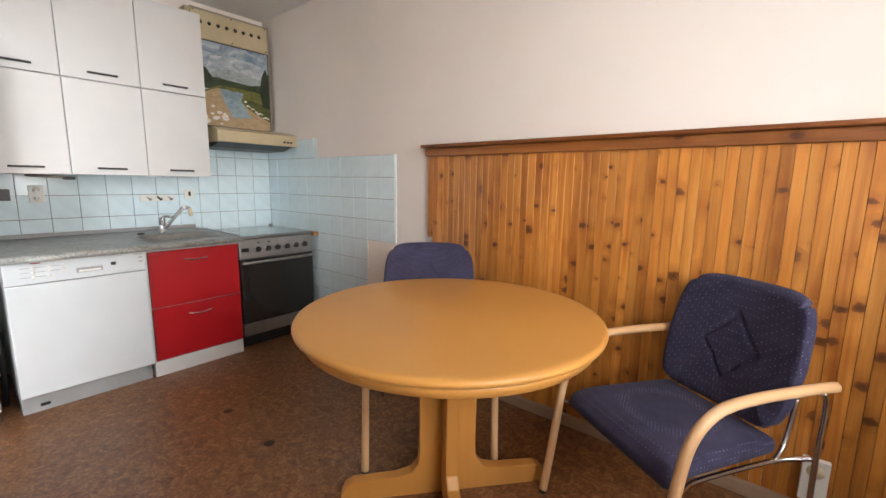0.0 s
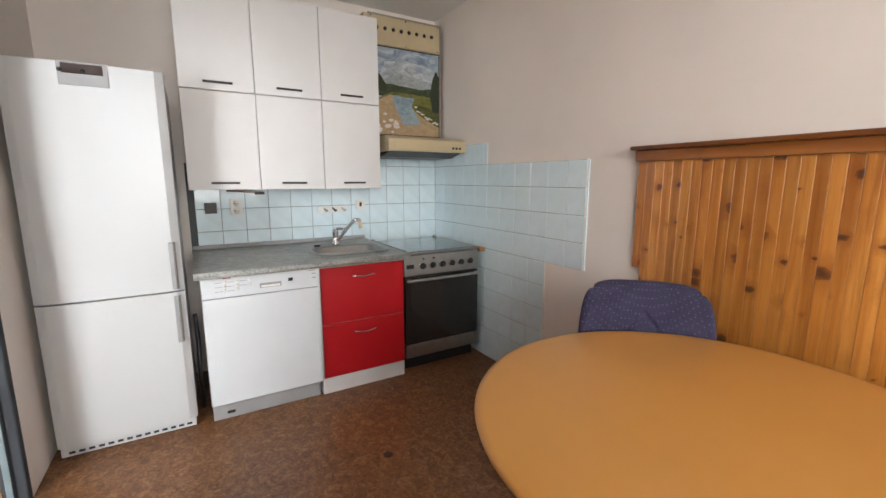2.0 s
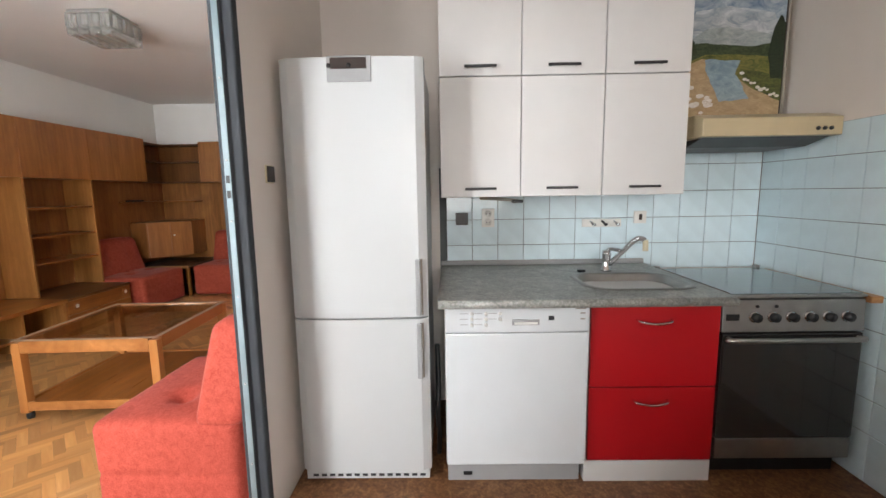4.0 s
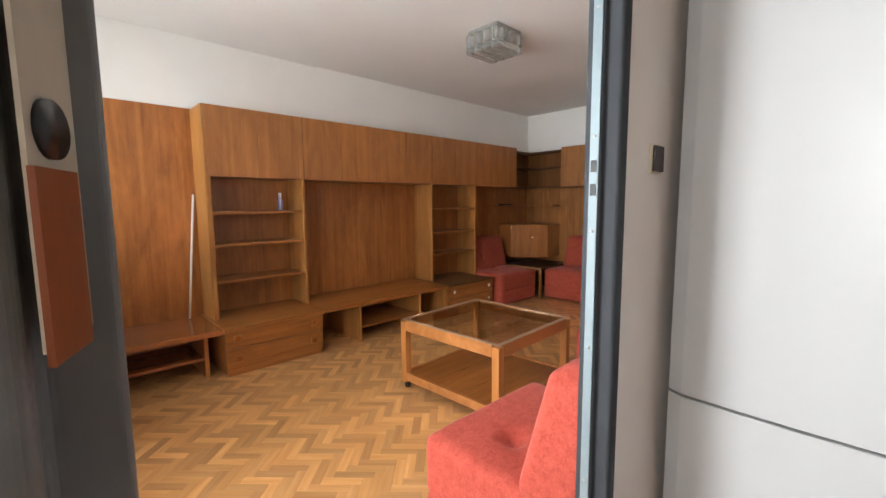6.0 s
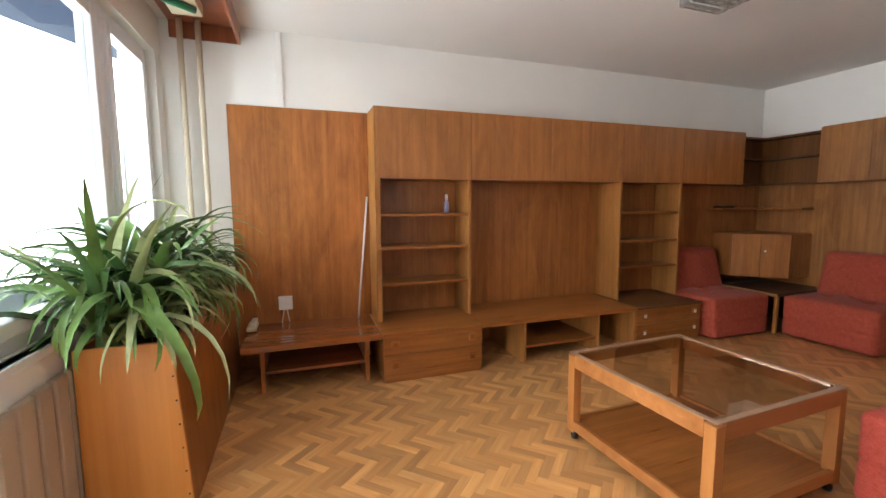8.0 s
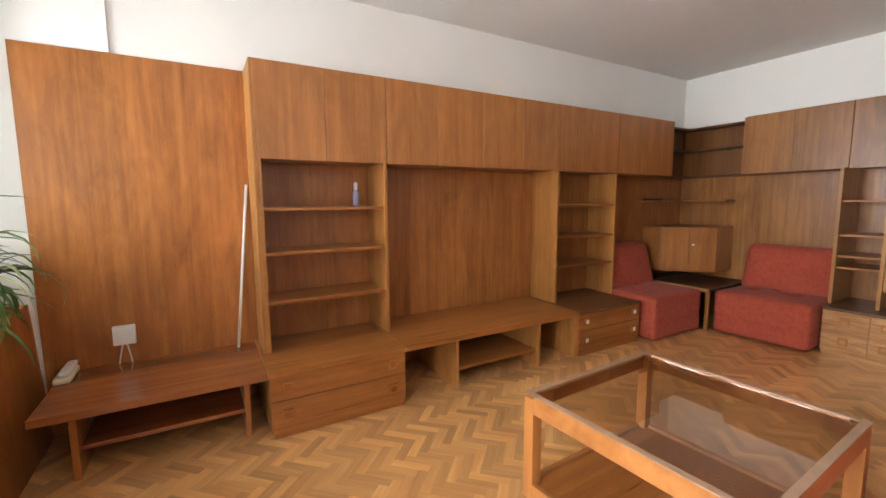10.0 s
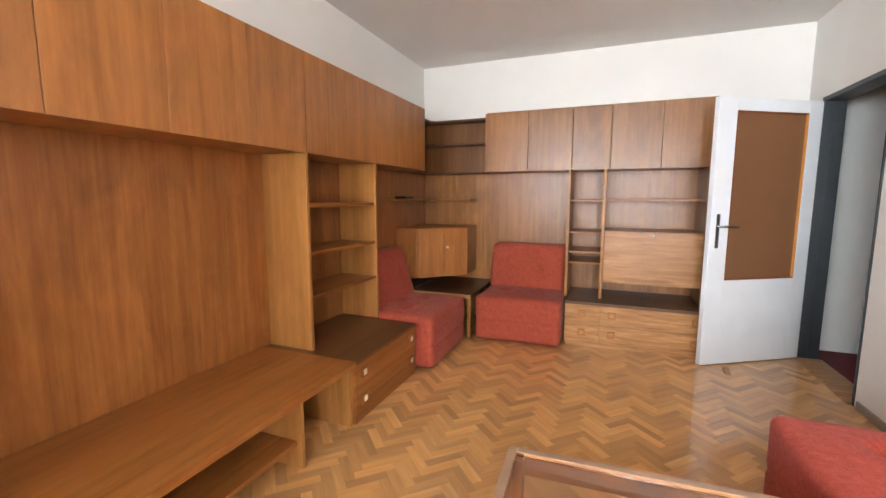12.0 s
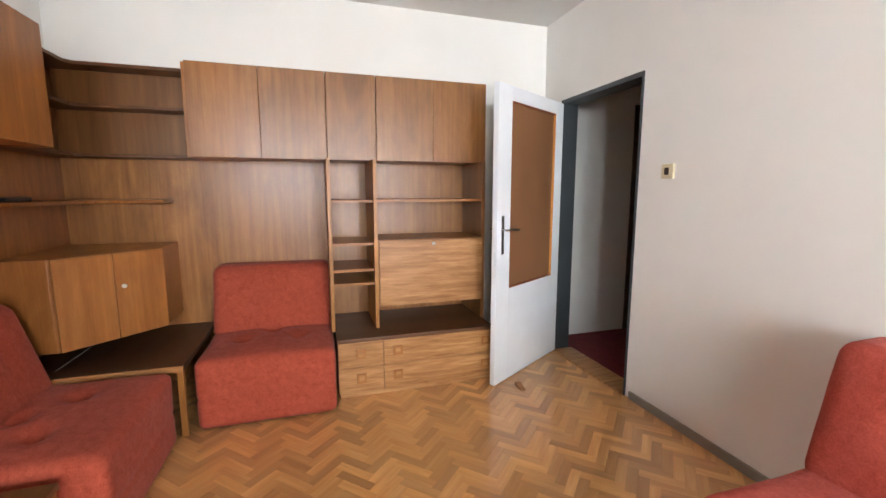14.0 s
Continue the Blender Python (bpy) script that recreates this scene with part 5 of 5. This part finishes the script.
# ---- kitchen: round table ----
TC = (-0.649, 1.538)
rt = thing("round_table", (TC[0], TC[1], 0), "round beech dining table on a cross pedestal", "table")
lathe("tabletop", [(0, 0.72), (0.594, 0.72), (0.605, 0.727), (0.608, 0.738), (0.603, 0.747), (0.59, 0.7502), (0.573, 0.7503), (0, 0.7503)], (*TC, 0), BEECH, rt, 96)
lathe("apron", [(0, 0.672), (0.558, 0.672), (0.572, 0.68), (0.582, 0.7), (0.584, 0.7195), (0, 0.7195)], (*TC, 0), BEECH, rt, 96)
prof = [(-0.43, 0.0), (-0.43, 0.03), (-0.415, 0.062), (-0.385, 0.08), (-0.21, 0.085), (-0.15, 0.1), (-0.12, 0.14), (-0.116, 0.2), (-0.116, 0.6715), (0.116, 0.6715), (0.116, 0.2), (0.12, 0.14), (0.15, 0.1), (0.21, 0.085), (0.385, 0.08), (0.415, 0.062), (0.43, 0.03), (0.43, 0.0)]
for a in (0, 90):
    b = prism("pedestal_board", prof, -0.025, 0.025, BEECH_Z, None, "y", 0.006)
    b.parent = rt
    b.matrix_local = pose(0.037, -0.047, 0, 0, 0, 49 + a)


# ---- kitchen: chairs ----
def arm_chair():
    e = thing("dining_chair", (0, 0, 0), "dining chair with violet-blue dotted upholstery and curved beech arms", "chair", "upholstered dining chairs")

    def seat_shape(u, v, w, p):
        p = p.copy()
        p.z += 0.014 * (1 - u * u) * (1 - v * v) * (1 if w > 0 else 0) - 0.03 * max(0, v - 0.55) ** 2 * 4
        p.x *= 1.0 + 0.06 * v
        return p

    def back_shape(u, v, w, p):
        p = p.copy()
        p.x *= 1.0 - 0.07 * max(0, w) - 0.05 * max(0, -w)
        p.y += -0.055 * (w + 1) + 0.035 * u * u
        if v > 0.4:
            d = abs(u) / 0.42 + abs(w + 0.05) / 0.52
            p.y -= 0.011 * math.exp(-((d - 1) / 0.065) ** 2)
        m_ = max(abs(u), abs(w))
        s_ = m_ / (abs(u) ** 5 + abs(w) ** 5) ** 0.2 if m_ > 0 else 1
        p.x *= s_
        p.z *= s_
        return p
    cushion("seat", (-0.24, -0.22, 0.415), (0.24, 0.25, 0.475), 0.028, BLUEF, e, 22, seat_shape)
    cushion("backrest", (-0.25, -0.255, 0.475), (0.255, -0.195, 0.935), 0.029, BLUEF, e, 64, back_shape)
    for s in (-1, 1):
        x = s * 0.285
        tube("arm", [(x, -0.33, 0.665), (x, -0.2, 0.672), (x, 0.02, 0.672), (x, 0.14, 0.652), (x, 0.215, 0.585), (x, 0.25, 0.47), (x, 0.285, 0.22), (x, 0.315, 0.012)], 0.0165, ARMW, e, 14, 8)
        rod("foot_cap", (x, 0.3145, 0.012), (x, 0.316, 0.0), 0.0175, BLACK, e, 12)
        tube("back_leg", [(x, -0.28, 0.652), (x, -0.3, 0.6), (x * 0.99, -0.3, 0.4), (x * 0.97, -0.32, 0.15), (x * 0.96, -0.345, 0.008)], 0.0085, CHROME, e, 10, 8)
        tube("seat_rail", [(x * 0.96, -0.3, 0.42), (x * 0.8, -0.2, 0.4), (x * 0.8, 0.1, 0.395), (x * 0.9, 0.2, 0.4), (x, 0.262, 0.4)], 0.0085, CHROME, e, 10, 8)
        tube("back_bar", [(x * 0.8, -0.2, 0.4), (x * 0.75, -0.262, 0.45), (x * 0.75, -0.285, 0.6)], 0.0085, CHROME, e, 10)
    return e


ch = arm_chair()
place_at(ch, pose(0.125, 1.835, 0, 0, 0, 146))
ch2 = copy_thing(ch, pose(-0.935, 1.75, 0, 0, 0, 222))

# ---- living room: small things ----
ro = thing("white_rod", (-2.3, -3.75, 0.36), "thin white rod leaning against the panel", "rod")
rod("rod", (-2.262, -3.70, 0.368), (-2.368, -3.785, 1.376), 0.0085, WHITEP, ro, 10)
bt = thing("spray_bottle", (-3.02, -3.62, 1.236), "small violet plastic bottle on the shelf", "bottle")
lathe("body", [(0, 0), (0.021, 0), (0.022, 0.01), (0.022, 0.085), (0.014, 0.1), (0.012, 0.11), (0, 0.11)], (-3.02, -3.62, 1.2365), BOTTLE, bt, 18)
lathe("cap", [(0, 0.11), (0.012, 0.11), (0.013, 0.15), (0.01, 0.158), (0, 0.158)], (-3.02, -3.62, 1.2365), plain("pale_cap", (0.7, 0.68, 0.75), 0.3), bt, 14)
jb = thing("junction_box", (-1.69, YS + 0.05, 0.52), "white square junction box with two cables", "junction box")
box("box", (-1.745, YS + 0.021, 0.47), (-1.64, YS + 0.055, 0.578), WHITEP, jb, 0.006)
for dx in (-0.02, 0.02):
    tube("cable", [(-1.69 + dx * 0.5, YS + 0.035, 0.47), (-1.69 + dx, YS + 0.04, 0.42), (-1.69 + dx * 1.5, YS + 0.05, 0.364)], 0.004, WHITEP, jb, 8)
ph = thing("telephone", (-1.45, -3.66, 0.362), "cream desk telephone handset on the low table", "telephone")
cushion("body", (-1.49, -3.78, 0.363), (-1.415, -3.56, 0.4), 0.016, CREAMP, ph, 8)
cushion("handset", (-1.485, -3.775, 0.402), (-1.44, -3.565, 0.428), 0.012, WHITEP, ph, 8)
cd = thing("cable_cover", (-1.72, YS + 0.01, 2.3), "white cable conduit strip on the wall", "conduit")
box("strip", (-1.74, YS, 2.068), (-1.695, YS + 0.016, CEIL), WALL, cd, 0.004)
for x in (-1.08, -1.195):
    pi = thing("heating_pipe", (x, -3.72, 0), "cream painted vertical heating pipe", "pipe", "heating pipes")
    rod("pipe", (x, -3.72, 0.0), (x, -3.72, CEIL), 0.02, PIPE, pi, 16)
pm = thing("pelmet", (-1.2, -3.0, 2.55), "brown wooden curtain pelmet under the ceiling", "pelmet")
box("front_board", (-1.46, YS + 0.02, 2.5), (-1.44, -0.7, 2.635), REDWOOD, pm, 0.004)
box("end_board", (-1.439, YS + 0.02, 2.5), (-1.0, YS + 0.04, 2.635), REDWOOD, pm, 0.004)
box("top_board", (-1.439, YS + 0.041, 2.61), (-1.0, -0.7, 2.628), REDWOOD, pm, 0.003)
vb = thing("vent_box", (-1.2, -3.2, 2.5), "cream box with a green fitting under the pelmet", "box")
box("body", (-1.28, -3.45, 2.53), (-1.1, -3.1, 2.608), CREAMP, vb, 0.005)
rod("green_fitting", (-1.26, -3.3, 2.51), (-1.12, -3.18, 2.51), 0.022, GREENP, vb, 14)
hk = thing("hanging_plates", (-1.505, -0.3, 1.3), "beige card and reddish wooden plate hung on the door jamb", "hanging ornament")
prism("card", [(-1.451, -0.245), (-1.479, -0.317), (-1.482, -0.316), (-1.454, -0.244)], 1.185, 1.46, BEIGEC, hk, "z")
prism("wood_plate", [(-1.453, -0.234), (-1.476, -0.292), (-1.48, -0.29), (-1.457, -0.2325)], 1.178, 1.31, REDWOOD, hk, "z")
rod("black_disc", (-1.465, -0.272, 1.338), (-1.469, -0.27, 1.338), 0.021, BLACK, hk, 20)
rod("hook", (-1.466, -0.285, 1.44), (-1.476, -0.281, 1.44), 0.006, CHROME, hk, 10)

# radiator under the window
ra = thing("radiator", (XE - 0.04, -2.6, 0.1), "beige panel radiator under the window", "radiator")
for i in range(16):
    y = -3.4 + i * 0.105
    box("rib", (XE - 0.036, y, 0.14), (XE - 0.006, y + 0.085, 0.68), RADP, ra, 0.015, 3)
box("rail", (XE - 0.028, -3.42, 0.13), (XE - 0.012, -1.72, 0.139), RADP, ra, 0.004)
for y in (-3.38, -1.76):
    box("foot", (XE - 0.034, y - 0.012, 0.0), (XE - 0.01, y + 0.012, 0.139), RADP, ra, 0.003)

# ---- planter and its plants ----
pt = thing("planter", (-1.17, -2.7, 0), "tall orange plywood plant trough", "planter")
PX0, PX1, PY_0, PY_1, PH = -1.348, -0.972, -3.792, -2.16, 0.75
SPLAY = 0.042    # the room side leans inwards towards the top
gable = [(PX0, 0.0), (PX1, 0.0), (PX1, PH), (PX0 + SPLAY, PH)]
prism("front", gable, PY_1 - 0.018, PY_1, PLANTERW, pt, "y", 0.002, 1)
prism("back", gable, PY_0, PY_0 + 0.018, PLANTERW, pt, "y", 0.002, 1)
prism("side", [(PX0, 0.0), (PX0 + 0.018, 0.0), (PX0 + SPLAY + 0.018, PH), (PX0 + SPLAY, PH)], PY_0 + 0.0185, PY_1 - 0.0185, ROSE_Z, pt, "y", 0.002, 1)
box("side", (PX1 - 0.018, PY_0 + 0.0185, 0.0), (PX1, PY_1 - 0.0185, PH), PLANTERW, pt, 0.002)
box("soil", (PX0 + 0.062, PY_0 + 0.019, 0.55), (PX1 - 0.019, PY_1 - 0.019, 0.72), SOIL, pt, 0.01)
for i in range(7):
    z = 0.08 + i * 0.105
    x = PX0 + 0.012 + SPLAY * z / PH
    rod("screw", (x, PY_1 - 0.001, z), (x, PY_1 + 0.0015, z), 0.0045, BROWNP, pt, 8)


def leaf_mesh(i, length, width, droop):
    """A strap leaf along +x that rises and then droops, folded along its middle."""
    me = bpy.data.meshes.new("leaf")
    vs, fs = [], []
    n = 10
    ang_, x, z = radians(62), 0.0, 0.0
    for k in range(n + 1):
        t = k / n
        w = width * (0.55 + 0.45 * math.sin(math.pi * min(1, t * 1.25 + 0.18))) * (1 - t ** 5) + 0.0006
        tw_ = 0.35 * math.sin(t * 3 + i)
        vs += [(x, -w, z + 0.35 * w + tw_ * w), (x, 0, z - 0.15 * w), (x, w, z + 0.35 * w - tw_ * w)]
        x += math.cos(ang_) * length / n
        z += math.sin(ang_) * length / n
        ang_ -= radians(droop) / n * (0.5 + t)
    for k in range(n):
        a = 3 * k
        fs += [(a, a + 1, a + 4, a + 3), (a + 1, a + 2, a + 5, a + 4)]
    me.from_pydata(vs, [], fs)
    me.polygons.foreach_set("use_smooth", [True] * len(me.polygons))
    return me


rl = random.Random(11)
LEAVES = []
for i in range(18):
    me = leaf_mesh(i, rl.uniform(0.42, 0.78), rl.uniform(0.016, 0.03), rl.uniform(110, 225))
    me.materials.append((GREEN1, GREEN2, GREEN1, GREEN3, GREEN2, GREEN1)[i % 6])
    LEAVES.append(me)
for i in range(3):
    me = leaf_mesh(i, rl.uniform(0.3, 0.45), 0.006, rl.uniform(170, 230))
    me.materials.append(DRYLEAF)
    LEAVES.append(me)
for c_i, (px, py, count, big) in enumerate(((-1.08, -2.3, 100, 1.1), (-1.2, -2.33, 90, 0.88), (-1.09, -2.6, 85, 1.0), (-1.2, -2.66, 85, 0.8), (-1.15, -2.95, 85, 0.9), (-1.17, -3.25, 70, 0.8), (-1.15, -3.52, 50, 0.72))):
    pl_ = thing("strap_leaf_plant", (px, py, 0.715), "bushy green strap-leaved houseplant in the trough", "plant", "plants in the trough")
    for k in range(count):
        me = LEAVES[rl.randrange(18) if rl.random() > 0.07 else 18 + rl.randrange(3)]
        o = new("leaf", me)
        o.parent = pl_
        yaw = k * 137.5 + rl.uniform(-20, 20)
        s_ = big * rl.uniform(0.7, 1.15)
        o.matrix_local = pose(rl.uniform(-0.05, 0.05), rl.uniform(-0.06, 0.06), rl.uniform(0.02, 0.22), rl.uniform(-14, 14), rl.uniform(-32, 30), yaw) @ Matrix.Scale(s_, 4)

# a broad-leaved plant at the front of the trough
br = thing("broad_leaf_plant", (-1.1, -2.22, 0.715), "upright broad-leaved green houseplant in the trough", "plant", "plants in the trough")
for k in range(15):
    me = leaf_mesh(k, rl.uniform(0.55, 0.78), rl.uniform(0.024, 0.036), rl.uniform(10, 75))
    me.materials.append((GREEN1, GREEN3, GREEN1, GREEN2)[k % 4])
    o = new("leaf", me)
    o.parent = br
    o.matrix_local = pose(rl.uniform(-0.04, 0.04), rl.uniform(-0.04, 0.04), 0.01, rl.uniform(-10, 10), rl.uniform(-28, 18), k * 67 + rl.uniform(-15, 15))

# ---- kitchen: wainscot ----
wn_ = thing("wainscot", (0, YW - 0.02, 0), "knotty pine plank wainscot with a stained top rail", "")
wn_["kind"] = "structure"
W0 = -1.415
box("top_ledge", (W0 - 0.008, YW - 0.085, 1.476), (XKE, YW - 0.001, 1.494), PINE_RAIL, wn_, 0.006)
box("top_rail", (W0 - 0.004, YW - 0.042, 1.427), (XKE, YW - 0.001, 1.475), PINE_RAIL, wn_, 0.005)
PWID = 0.0415


def plank_mesh(z0, z1):
    bm = bmesh.new()
    add_box(bm, (0.0006, -0.018, z0), (PWID - 0.0006, -0.001, z1))
    bmesh.ops.recalc_face_normals(bm, faces=bm.faces)
    ed = [e for e in bm.edges if all(abs(v.co.y + 0.018) < 1e-5 for v in e.verts) and abs(e.verts[0].co.x - e.verts[1].co.x) < 1e-5]
    bmesh.ops.bevel(bm, geom=ed, offset=0.001, segments=1, affect="EDGES")
    me = bpy.data.meshes.new("plank")
    bm.to_mesh(me)
    bm.free()
    me.materials.append(PINE)
    return me


PLANK, SHORT = plank_mesh(0.063, 1.426), plank_mesh(0.92, 1.426)
i = 0
x = W0
while x + PWID < XKE:
    o = new("plank", SHORT if i == 0 else PLANK)
    o.parent = wn_
    o.location = (x, 0.02, 0)
    x += PWID
    i += 1

# ---- kitchen: tiles ----
TP = 0.1535


def tile_mesh(name, axis):
    bm = bmesh.new()
    h_ = TP / 2 - 0.0014
    add_box(bm, (0.002, -h_, -h_) if axis == "x" else (-h_, -0.008, -h_), (0.008, h_, h_) if axis == "x" else (h_, -0.002, h_))
    bmesh.ops.recalc_face_normals(bm, faces=bm.faces)
    ed = [e for e in bm.edges if all(abs(v.co.x - 0.008) < 1e-5 if axis == "x" else abs(v.co.y + 0.008) < 1e-5 for v in e.verts)]
    bmesh.ops.bevel(bm, geom=ed, offset=0.0015, segments=1, affect="EDGES")
    me = bpy.data.meshes.new(name)
    bm.to_mesh(me)
    bm.free()
    me.materials.append(TILE)
    return me


TX, TY = tile_mesh("tile", "x"), tile_mesh("tile", "y")
Z_TOP = 1.451


def tile_set(name, lo, hi, label):
    o = box(name, lo, hi, GROUT, None, 0)
    o["kind"], o["label"] = "structure", label
    return o


rt_ = random.Random(2)


def lay(parent, me, p):
    o = new("tile", me)
    o.parent = parent
    o.location = p
    o.rotation_euler = (rt_.uniform(-0.004, 0.004), rt_.uniform(-0.004, 0.004), rt_.uniform(-0.004, 0.004))


tw_set = tile_set("tiling_west", (XK, 0.395, 0.838), (XK + 0.0035, YW - 0.009, Z_TOP), "pale blue glazed wall tiles behind the worktop")
for r in range(4):
    y = YW - 0.008 - TP / 2
    while y > 0.46:
        lay(tw_set, TX, (XK, y, Z_TOP - TP * (r + 0.5)))
        y -= TP
tw_top = tile_set("tiling_west_top", (XK, 1.59, Z_TOP), (XK + 0.0035, YW - 0.009, Z_TOP + 0.62 * TP), "pale blue glazed tiles under the cooker hood")
y = YW - 0.008 - TP / 2
while y > 1.64:
    lay(tw_top, TX, (XK, y, Z_TOP + TP / 2))
    y -= TP
tn_set = tile_set("tiling_north", (XK, YW - 0.0035, 0.0), (-2.03, YW, Z_TOP), "pale blue glazed wall tiles beside the cooker")
tn_b = tile_set("tiling_north_side", (-2.03, YW - 0.0035, Z_TOP - 4 * TP), (-1.735, YW, Z_TOP), "pale blue glazed wall tiles with a plain edge strip")
tn_c = tile_set("tiling_north_top", (XK, YW - 0.0035, Z_TOP), (-2.685, YW, Z_TOP + TP), "raised row of pale blue tiles by the hood")
for r in range(-1, 10):
    x = XK + 0.009 + TP / 2
    while x < -1.74 - TP / 2 + 0.08:
        zc = Z_TOP - TP * (r + 0.5)
        if zc - TP / 2 > -0.1 and (r >= 0 or x < -2.7) and (x < -2.03 - 0.03 or 0 <= r < 4):
            lay(tn_set if r >= 0 and x < -2.06 else (tn_b if r >= 0 else tn_c), TY, (x, YW, max(zc, TP / 2)))
        x += TP
structure(box("tile_edge", (-1.733, YW - 0.01, Z_TOP - 4 * TP), (-1.727, YW, Z_TOP + 0.004), WHITEP, None, 0.001), "white tile edge strip")
structure(box("tile_edge_low", (-2.026, YW - 0.01, 0.0), (-2.018, YW, Z_TOP - 4 * TP - 0.032), WHITEP, None, 0.001), "white tile edge strip")
structure(box("tile_edge_top", (-2.682, YW - 0.01, Z_TOP + 0.004), (-2.674, YW, Z_TOP + TP + 0.004), WHITEP, None, 0.001), "white tile edge strip")

# ---- living room: herringbone parquet ----
PL, PW = 0.19, 0.0475
NB = 4
stuff_h, stuff_v = ([], []), ([], [])


def block_data(length, width):
    """A block with chamfered top edges, its length along x, centred."""
    a, b, c, z = length / 2 - 0.0002, width / 2 - 0.0002, 0.0005, 0.0
    v = [(-a, -b, -0.007), (a, -b, -0.007), (a, b, -0.007), (-a, b, -0.007), (-a, -b, z - c), (a, -b, z - c), (a, b, z - c), (-a, b, z - c), (-a + c, -b + c, z), (a - c, -b + c, z), (a - c, b - c, z), (-a + c, b - c, z)]
    f = [(0, 1, 5, 4), (1, 2, 6, 5), (2, 3, 7, 6), (3, 0, 4, 7), (4, 5, 9, 8), (5, 6, 10, 9), (6, 7, 11, 10), (7, 4, 8, 11), (8, 9, 10, 11)]
    return v, f


bv, bf = block_data(PL, PW)
BLOCK = bpy.data.meshes.new("parquet_block")
BLOCK.from_pydata(bv, [], bf)
BLOCK.materials.append(PARQUET)
floor_ob = bpy.data.objects["floor"]
rp = random.Random(5)
C45 = math.sqrt(0.5)
X0, X1, Y0_, Y1_ = XW - 0.05, XE + 0.04, YS - 0.05, -0.33
span_ = int(7.5 / PW)
for i in range(-span_, span_):
    for j in range(-span_, span_):
        d = (i - j) % (2 * NB)
        if d == 0:
            cx, cy, turn = (i + NB / 2) * PW, (j + 0.5) * PW, -45
        elif d == 2 * NB - 1:
            cx, cy, turn = (i + 0.5) * PW, (j + NB / 2) * PW, 45
        else:
            continue
        wx, wy = C45 * (cx + cy) - 4.0, C45 * (cy - cx) - 2.0
        if not (X0 < wx < X1 and Y0_ < wy < Y1_):
            continue
        if XK - 0.1 > wx and wy > YH + 0.06:
            continue
        dz = rp.uniform(-0.0003, 0.0)
        if -5.9 < wx < -4.4 and -2.9 < wy < -1.5:
            o = new("parquet_block", BLOCK)
            o.parent = floor_ob
            o.matrix_local = pose(wx, wy, dz, rp.uniform(-0.05, 0.05), rp.uniform(-0.05, 0.05), turn)
        else:
            a = radians(turn)
            lx, ly = wx * math.cos(a) + wy * math.sin(a), -wx * math.sin(a) + wy * math.cos(a)
            vs, fs = stuff_h if turn < 0 else stuff_v
            k0 = len(vs)
            vs.extend((lx + q[0], ly + q[1], dz + q[2]) for q in bv)
            fs.extend(tuple(k0 + q for q in f) for f in bf)
for (vs, fs), turn in ((stuff_h, -45), (stuff_v, 45)):
    me = bpy.data.meshes.new("parquet_field")
    me.from_pydata(vs, [], fs)
    me.materials.append(PARQUET_J)
    o = new("parquet_field", me)
    o.parent = floor_ob
    o.rotation_euler = (0, 0, radians(turn))
    o["kind"], o["label"] = "stuff", "herringbone oak parquet blocks"
